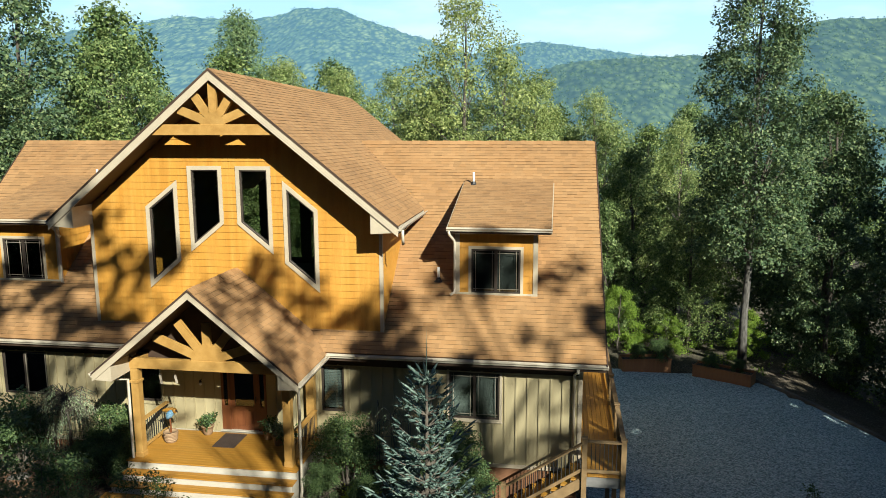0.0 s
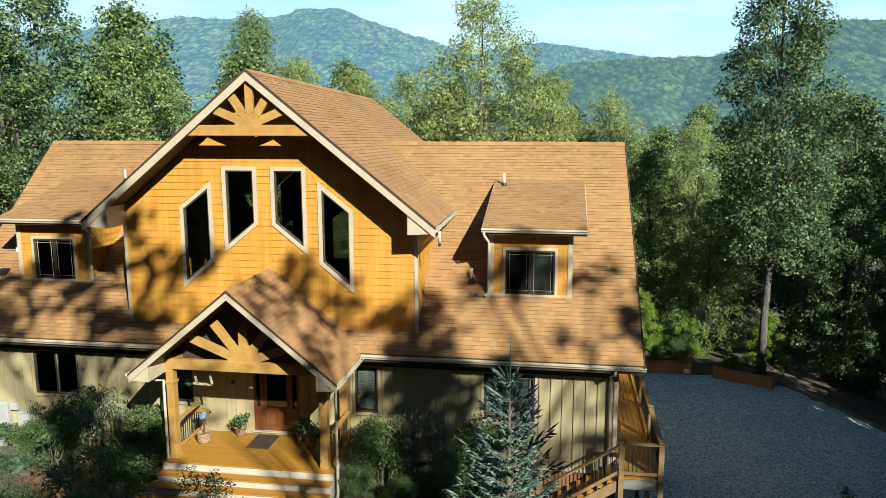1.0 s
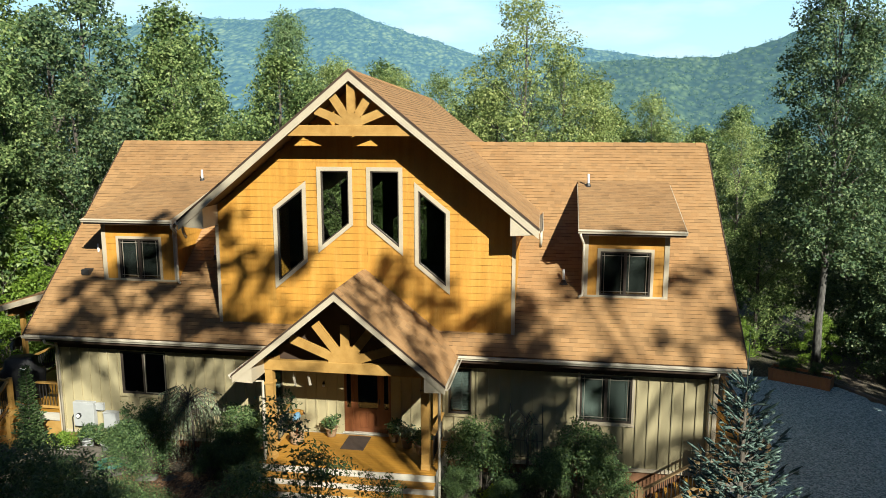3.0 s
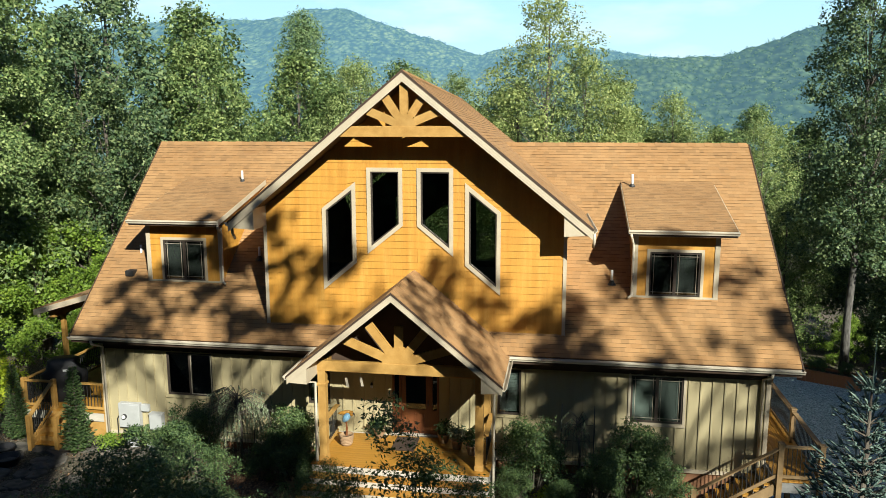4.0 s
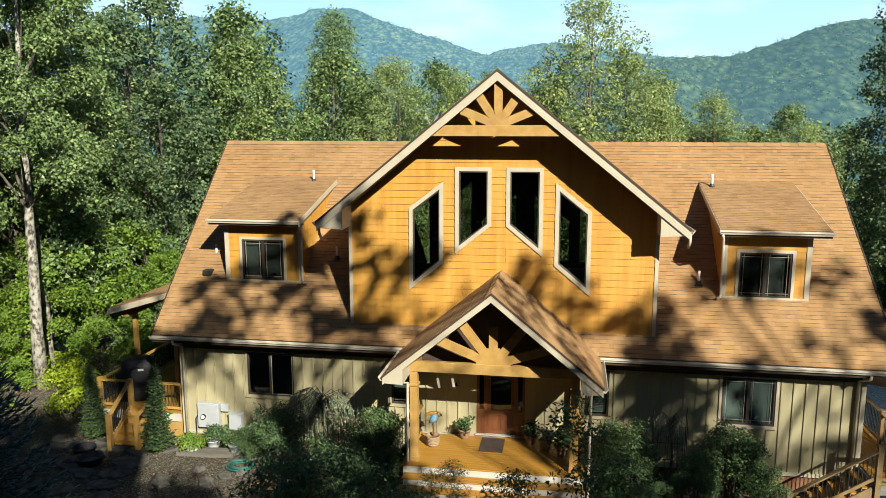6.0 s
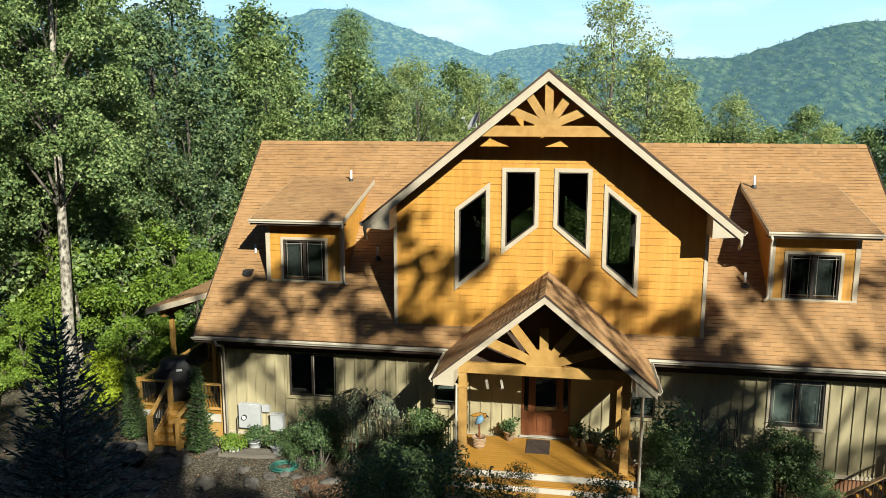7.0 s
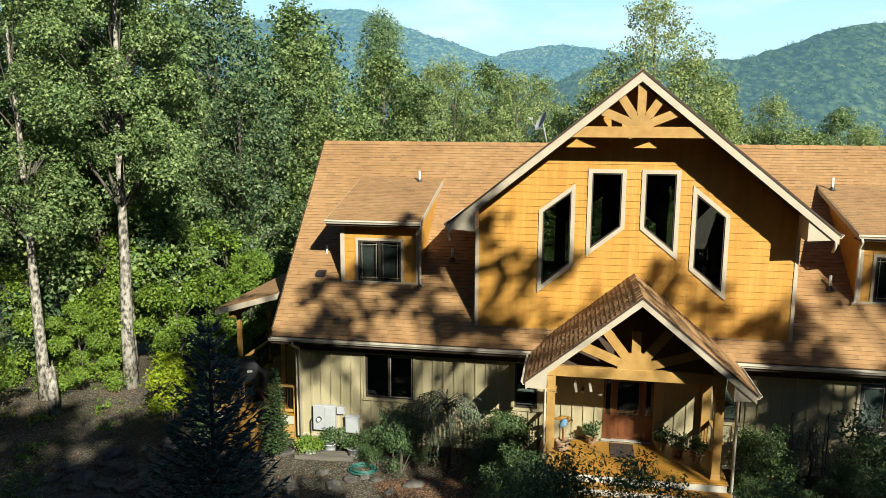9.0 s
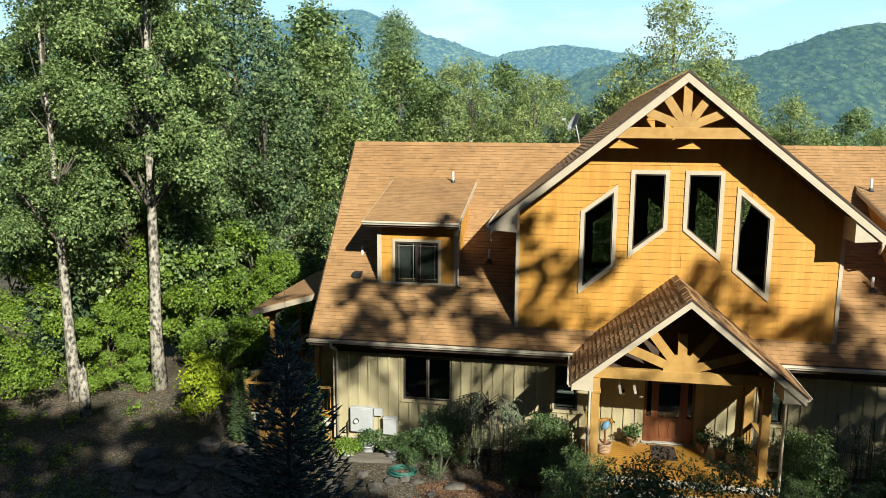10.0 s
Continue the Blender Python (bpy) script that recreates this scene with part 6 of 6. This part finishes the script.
for k in range(5):
    part("rope_band", Geo().lathe([(0.2 + 0.008 * k, 0.05 + k * 0.055), (0.222 + 0.008 * k, 0.075 + k * 0.055), (0.2 + 0.008 * k, 0.1 + k * 0.055)], 18), M_TERRA, barrel, "", True)
barrel.matrix_basis = pose(-1.80, -0.05, FLOOR) @ Matrix.Diagonal((0.88, 0.88, 0.9, 1))
bird = thing("bird_ornament", "carved macaw ornament with blue breast on a dark stake", "ornament")
part("stake", Geo().tube([(0, 0, 0.18), (0.02, 0, 0.5), (0.0, 0, 0.78)], [0.045, 0.035, 0.03], 8), M_DOOR, bird)
part("breast", Geo().lathe([(0.02, -0.22), (0.07, -0.15), (0.12, -0.03), (0.125, 0.06), (0.09, 0.15), (0.03, 0.2)], 14), M_BLUE, bird, "blue painted breast", True).matrix_basis = pose(0.02, -0.04, 0.9, 12, 38, 10)
part("wing", Geo().lathe([(0.01, -0.26), (0.055, -0.16), (0.075, 0.0), (0.06, 0.16), (0.015, 0.26)], 10), M_DECK, bird, "orange-brown back and wings", True).matrix_basis = pose(-0.05, 0.03, 1.06, 8, 80, 12)
part("head", Geo().lathe([(0.02, -0.09), (0.07, -0.05), (0.085, 0.02), (0.06, 0.08), (0.015, 0.1)], 12), M_DECK, bird, "", True).matrix_basis = pose(0.2, 0.0, 1.04)
part("beak", Geo().tube([(0.26, -0.02, 1.06), (0.32, -0.04, 1.04), (0.335, -0.045, 0.98)], [0.035, 0.022, 0.004], 7), M_IRON, bird)
bird.matrix_basis = pose(-1.80, -0.05, FLOOR + 0.06) @ Matrix.Diagonal((0.84, 0.84, 0.88, 1))
for x, y, s in ((-0.95, 0.62, 0), (1.05, 0.55, 1), (1.5, 0.2, 2), (2.0, -0.15, 3)):
    planted(pot("terracotta pot with a green plant on the porch", 0.13, 0.19, 0.30, M_TERRA), 60 + s, 0.3, 0.2, 320, 0.09, L_SHRUB if s != 2 else L_WEEP).matrix_basis = pose(x, y, FLOOR)
solid("doormat", Geo().box((-0.42, -0.25, FLOOR + 0.001), (0.28, 0.72, FLOOR + 0.018), 0.006), M_MAT, "dark brown doormat in front of the door", "doormat")
lamp = thing("wall_lamp", "small porch lamp with a pale glass globe beside the door", "lamp")
part("globe", Geo().lathe([(0.01, -0.05), (0.035, -0.035), (0.048, 0.0), (0.035, 0.035), (0.015, 0.05)], 12), M_WHITE, lamp, "pale glass globe", True)
part("cap", Geo().lathe([(0.02, 0.045), (0.045, 0.05), (0.03, 0.11), (0.012, 0.13)], 10), M_IRON, lamp)
lamp.location = (-1.25, WY - 0.1, 2.45)
part("bracket", Geo().tube([(0, 0, 0.1), (0, 0.08, 0.12)], [0.012] * 2, 6), M_IRON, lamp)
for k, x in enumerate((-1.5, -1.1)):
    ch = solid("hanging_chime", Geo().beam((0, 0, 0), (0.05, 0.0, -0.26), 0.07, 0.012, (0, 1, 0)).tube([(0, 0, 0.26), (0, 0, 0)], [0.004] * 2, 5), M_GUTTER, "white hanging ornament under the porch beam", "ornament", "hanging ornaments")
    ch.location = (x, -0.95 + 0.1 * k, 3.36)

# ---- garden along the front ----
geo = Geo()
n = 26
cx, cy = -5.0, -1.5
geo.v = [(cx, cy, 0.12)]
for k in range(n):
    a = 2 * math.pi * k / n
    for f, dz in ((0.55, 0.10), (1.0, 0.0)):
        rx, ry = 2.1 * f * (1 + 0.12 * math.sin(3 * a)), 1.05 * f * (1 + 0.1 * math.cos(2 * a))
        x, y = cx + rx * math.cos(a), cy + ry * math.sin(a)
        geo.v.append((x, y, ground_z(x, y) + 0.02 + dz))
for k in range(n):
    p, q = 1 + 2 * k, 1 + 2 * ((k + 1) % n)
    geo.f += [(0, p, q), (p, p + 1, q + 1, q)]
solid("mulch_bed", geo, M_MULCH, "russet pine-needle mulch bed along the house", "mulch", kind="structure", smooth=True)


def boulder(seed, size, name="rock"):
    r = random.Random(seed)
    bm = bmesh.new()
    bmesh.ops.create_icosphere(bm, subdivisions=3, radius=1)
    for v in bm.verts:
        d = 1 + 0.42 * noise.noise(v.co * 1.5 + Vector((seed, 0, 0))) + 0.22 * noise.noise(v.co * 3.6 + Vector((0, seed, 0)))
        v.co = Vector((v.co.x * size[0], v.co.y * size[1], v.co.z * size[2])) * d
    me = bpy.data.meshes.new(name)
    bm.to_mesh(me)
    bm.free()
    me.materials.append(M_STONE)
    me.shade_smooth()
    return me


for k, (x, y, s) in enumerate(((-5.95, -1.25, .36), (-5.35, -1.2, .28), (-7.6, -0.75, .2), (-7.95, -1.15, .24), (-7.2, -0.95, .18), (-4.6, -1.6, .2), (-6.6, -1.7, .2), (-3.6, -2.4, .38), (-2.9, -2.6, .42), (-8.9, -0.9, .22), (-8.3, -1.6, .3), (-9.6, -1.9, .35), (-14.5, 0.4, .4), (-16.2, -0.3, .5), (3.0, -1.9, .2), (-3.0, -3.2, .3), (-11.2, -1.2, .3), (-13.0, -1.0, .35), (-15.2, -1.6, .45))):
    ob = tagged(part("rock", boulder(k, (s, s * 0.8, s * 0.55)), M_STONE, None), "rounded grey-brown field stone half sunk in the soil", "rock", "garden stones")
    ob.matrix_basis = pose(x, y, ground_z(x, y) + s * 0.06, 0, 0, k * 47)
def slab_stone(seed):
    """A flat irregular flagstone with chipped, slightly tilted faces."""
    r = random.Random(seed)
    n = r.randint(6, 9)
    geo = Geo()
    rim = [((0.30 + 0.22 * r.random()) * math.cos(2 * math.pi * k / n), (0.22 + 0.16 * r.random()) * math.sin(2 * math.pi * k / n)) for k in range(n)]
    for f, z in ((1.04, -0.06), (1.0, 0.03), (0.93, 0.05)):
        geo.v += [(x * f, y * f, z + 0.012 * r.random()) for x, y in rim]
    geo.f = [tuple(range(2 * n, 3 * n))] + [(q * n + k, q * n + (k + 1) % n, (q + 1) * n + (k + 1) % n, (q + 1) * n + k) for q in range(2) for k in range(n)]
    return geo.mesh("flagstone", M_STONE)


SLABS = [slab_stone(k) for k in range(9)]
for k in range(46):
    x, y = -10.8 - 0.74 * (k % 10) + rr.uniform(-.3, .3), -3.4 + 0.85 * (k // 10) + rr.uniform(-.3, .3)
    ob = tagged(part("flagstone", SLABS[k % 9], M_STONE, None), "flat grey flagstone set in the garden path", "flagstone", "path stones")
    ob.matrix_basis = pose(x, y, ground_z(x, y) + 0.02, rr.uniform(-3, 3), rr.uniform(-3, 3), rr.uniform(0, 360))
for x0, y0, x1, y1 in ((-10.05, -0.1, -8.2, 0.02), (-9.9, 0.25, -8.4, 0.3)):
    solid("timber_edge", Geo().beam((x0, y0, 0.1), (x1, y1, 0.1), 0.14, 0.14), M_OLDTIMBER, "weathered timber edging the flower bed", "timber", "bed timbers")
hose = Geo()
for k in range(6):
    rad = 0.26 + 0.05 * (k % 4)
    hose.tube([(rad * math.cos(a / 24 * 2 * math.pi) * (1 + 0.03 * k), rad * math.sin(a / 24 * 2 * math.pi), 0.03 + 0.03 * (k // 2) + 0.01 * math.sin(a * 0.6 + k)) for a in range(25)], [0.018] * 25, 6, False)
coil = solid("garden_hose", hose, M_HOSE, "coiled green garden hose lying on the ground", "hose", smooth=True)
coil.location = (-7.75, -0.45, ground_z(-7.75, -0.45) + 0.02)
for x, y, s, m, leaf, lab in ((-9.62, 0.12, 0, M_WHITE, L_BRIGHT, "white pot with bright green annuals beside the wall"), (-9.1, 0.5, 1, M_GREYMETAL, L_SHRUB, "grey pot with a trailing green plant"), (-8.25, 0.3, 2, M_GREYMETAL, L_SHRUB, "grey tub with a bushy green plant")):
    ob = planted(pot(lab, 0.15, 0.22, 0.34, m), 80 + s, 0.45 if s else 0.25, 0.3, 1100, 0.07, leaf)
    ob.matrix_basis = pose(x, y, 0.03)


for x, y, r0 in ((-13.05, -0.45, 0.34), (-12.4, -1.1, 0.37)):
    tub = thing("tub", "round black plastic tub lying on the garden path", "tub", "garden tubs")
    part("shell", Geo().lathe([(r0 * 0.8, 0), (r0 * 0.86, 0.02), (r0, 0.24), (r0 * 1.07, 0.25), (r0 * 1.07, 0.28), (r0 * 0.95, 0.28), (r0 * 0.8, 0.05)], 22), M_COVER, tub, "", True)
    part("soil", Geo().lathe([(r0 * 0.8, 0.12), (r0 * 0.6, 0.15), (r0 * 0.2, 0.16)], 14), M_STONE, tub, "", True)
    tub.location = (x, y, ground_z(x, y))
mound = planted(pot("terracotta bowl with a silver-grey mounded plant beside the steps", 0.2, 0.28, 0.3, M_TERRA), 91, 0.3, 0.3, 900, 0.07, L_WEEP)
mound.matrix_basis = pose(-3.05, -1.15, 0.05)


def trellis(x, y, w, h):
    """A slim iron arch with cross bars and pointed finials."""
    t = thing("trellis", "slim black iron garden trellis", "trellis")
    for sx in (-w / 2, w / 2):
        for dy in (-0.12, 0.12):
            part("upright", Geo().tube([(sx, dy, -0.1), (sx, dy, h - 0.25), (sx, 0, h)], [0.011] * 3, 6), M_IRON, t)
    for z in (0.5, 1.0, 1.5, 2.0):
        part("cross_bar", Geo().tube([(-w / 2, -0.12, z), (w / 2, -0.12, z)], [0.009] * 2, 6), M_IRON, t)
    t.location = (x, y, ground_z(x, y))
    return t


trellis(-5.27, 0.2, 1.0, 2.42)
trellis(5.0, 0.2, 0.92, 2.55)


def weeping(seed, height, spread, strands, label, leaf, thin=1.0):
    """A weeping conifer: stems arch over and hang down in long curtains."""
    r = random.Random(seed)
    t = thing("weeping_tree", label, "tree")
    wood, fol = Geo(), Geo()
    wood.tube([(0, 0, -0.1), (0.08, 0.02, height * 0.5), (-0.05, 0, height * 0.95)], [0.05, 0.035, 0.02], 7)
    for k in range(strands):
        a = r.uniform(-0.3, 6.5)
        reach = spread * (0.3 + 0.7 * r.random())
        top = height * (0.75 + 0.3 * r.random())
        d = Vector((math.cos(a), math.sin(a) * 0.45, 0)) * reach
        end = max(0.15, top - height * (0.35 + 0.6 * r.random()))
        pts = [Vector((0, 0, top * 0.9)), d * 0.5 + Vector((0, 0, top)), d * 0.95 + Vector((0, 0, top - 0.2)), d * 1.05 + Vector((0, 0, (top + end) / 2)), d * 1.02 + Vector((r.uniform(-.06, .06), 0, end))]
        wood.tube(pts, [0.012, 0.01, 0.008, 0.005, 0.002], 4, False)
        for i in range(int(62 * thin)):
            f = (0.25 + 0.75 * r.random()) * 3.999
            j = int(f)
            c = pts[j].lerp(pts[j + 1], f - j)
            dirn = Vector((r.uniform(-1, 1), r.uniform(-1, 1), -1.3)).normalized()
            b = dirn.cross(Vector((r.uniform(-1, 1), r.uniform(-1, 1), 0.2))).normalized() * 0.011
            w = 0.05 + 0.06 * r.random()
            fol.add([c, c + dirn * w * 0.5 - b, c + dirn * w, c + dirn * w * 0.5 + b], [(0, 1, 2, 3)])
    part("stem", wood, M_BARK, t, "", True, fix=False)
    part("foliage", fol, leaf, t, "", fix=False)
    return t


put(weeping(3, 2.45, 1.3, 80, "grey-green weeping cedar draped over a trellis", L_WEEP), -5.2, -0.05)
put(weeping(4, 2.35, 0.6, 26, "thin young weeping cedar on a trellis", L_WEEP, 0.6), 5.0, 0.0)
bush = shrub(1, 1.9, 1.0, 11000, 0.075, L_SHRUB, "dense green garden shrub in front of the wall", 12, corners=3)
put(bush, -6.7, -0.3, 0, 1.0)
for x, y, s, turn in ((-3.45, -0.35, 1.05, 60), (-7.5, -0.1, .62, 130), (3.75, -0.35, 1.12, 200), (6.55, -0.35, 1.2, 20), (7.3, -0.5, .9, 250), (-3.0, -1.2, .75, 300), (3.3, -1.3, .6, 90), (5.6, -0.9, .8, 10), (4.6, -1.6, .55, 140), (-4.1, -1.0, .6, 70)):
    again(bush, x, y, turn, s)
put(shrub(7, 0.5, 0.5, 900, 0.09, L_YELLOW, "low yellow-green shrub at the bed's edge", 8), 4.35, -0.95)
put(shrub(12, 2.6, 1.25, 4000, 0.12, L_YELLOW, "bright yellow-green shrub in the sun", 10), -15.9, 2.7, 0, .9)
column = conifer(14, 2.9, 0.42, 0.05, L_SHRUB, "narrow dark columnar evergreen beside the deck", 26, 9, 0.22, 0.1, name="columnar_evergreen", density=16, droop=-0.9)
put(column, -10.72, 0.0)
again(column, -13.45, 0.7, 80, 0.9)

# low plants and fallen leaves on the forest floor
spots, sizes = [], []
for k in range(420):
    if k % 3:
        x, y = rr.uniform(-34, -13.5), rr.uniform(-9, 16)
        if y < 2.6 and x > -17.5:
            continue
    else:
        x, y = rr.uniform(12, 33), rr.uniform(20.8, 33)
    spots.append((x, y, ground_z(x, y) + 0.12))
    sizes.append(rr.uniform(0.25, 0.7))
solid("ground_cover", leaf_cloud(Geo(), spots, sizes, 30000, 0.11, 55), L_BRIGHT, "low green ground cover on the forest floor", "plants", kind="stuff")
spots = []
for k in range(1500):
    x, y = (rr.uniform(-30, -13), rr.uniform(-4, 10)) if k % 5 < 3 else (rr.uniform(-13, 9), rr.uniform(-14, 0.6))
    spots.append((x, y, ground_z(x, y) + 0.06))
solid("leaf_litter", leaf_cloud(Geo(), spots, [0.03] * len(spots), 42000, 0.09, 56, 6, 0.6, 3, 14, 7.0), M_MULCH, "fallen brown leaves scattered over the soil", "leaves", kind="stuff")

# young trees between the lens and the house
sapling = shrub(21, 6.3, 1.1, 11000, 0.06, L_SHRUB, "slender young tree with long dark leaves", 12, "sapling", 0.4)
put(sapling, 2.4, -11.3, 0, 1.06)
thick = shrub(22, 5.9, 1.7, 36000, 0.058, L_SHRUB, "dense tall shrub with dark glossy leaves", 16, "tall_shrub", 0.42)
put(thick, -1.3, -11.4, 0, 1.0)
for x, y, s, turn in ((-1.95, -11.7, .96, 240), (-0.55, -11.9, .93, 20), (-3.2, -11.9, .86, 70), (-10.3, -12.2, .86, 200), (0.2, -10.6, .82, 130), (-2.3, -9.6, .80, 300), (-2.6, -7.6, .72, 110), (-0.4, -6.9, .60, 200)):
    again(thick, x, y, turn, s)
for x, y, s, turn in ((3.2, -9.6, .80, 90), (-0.4, -12.1, .98, 30), (1.2, -10.4, .86, 170)):
    again(sapling, x, y, turn, s)
young = broadleaf(31, 2.4, 0.4, 0.7, 0.03, 700, 0.12, M_BARK, L_SHRUB, "small sapling growing out of the gravel", 14)
put(young, 17.6, 3.0)
for x, y, s in ((14.0, 20.5, .55), (15.2, 20.7, .7), (17.6, 19.7, .5), (18.9, 19.2, .45)):
    again(bush, x, y, x * 40, s, -2.6)

# ---- single shingles of the nearest roof and wall ----
for how, geo in SINGLE:
    if how == "roof":
        part("shingle", bent(geo, lean_main), M_SHINGLE, roof, fix=False)
    else:
        part("shingle", geo, M_SIDING, gable, fix=False)
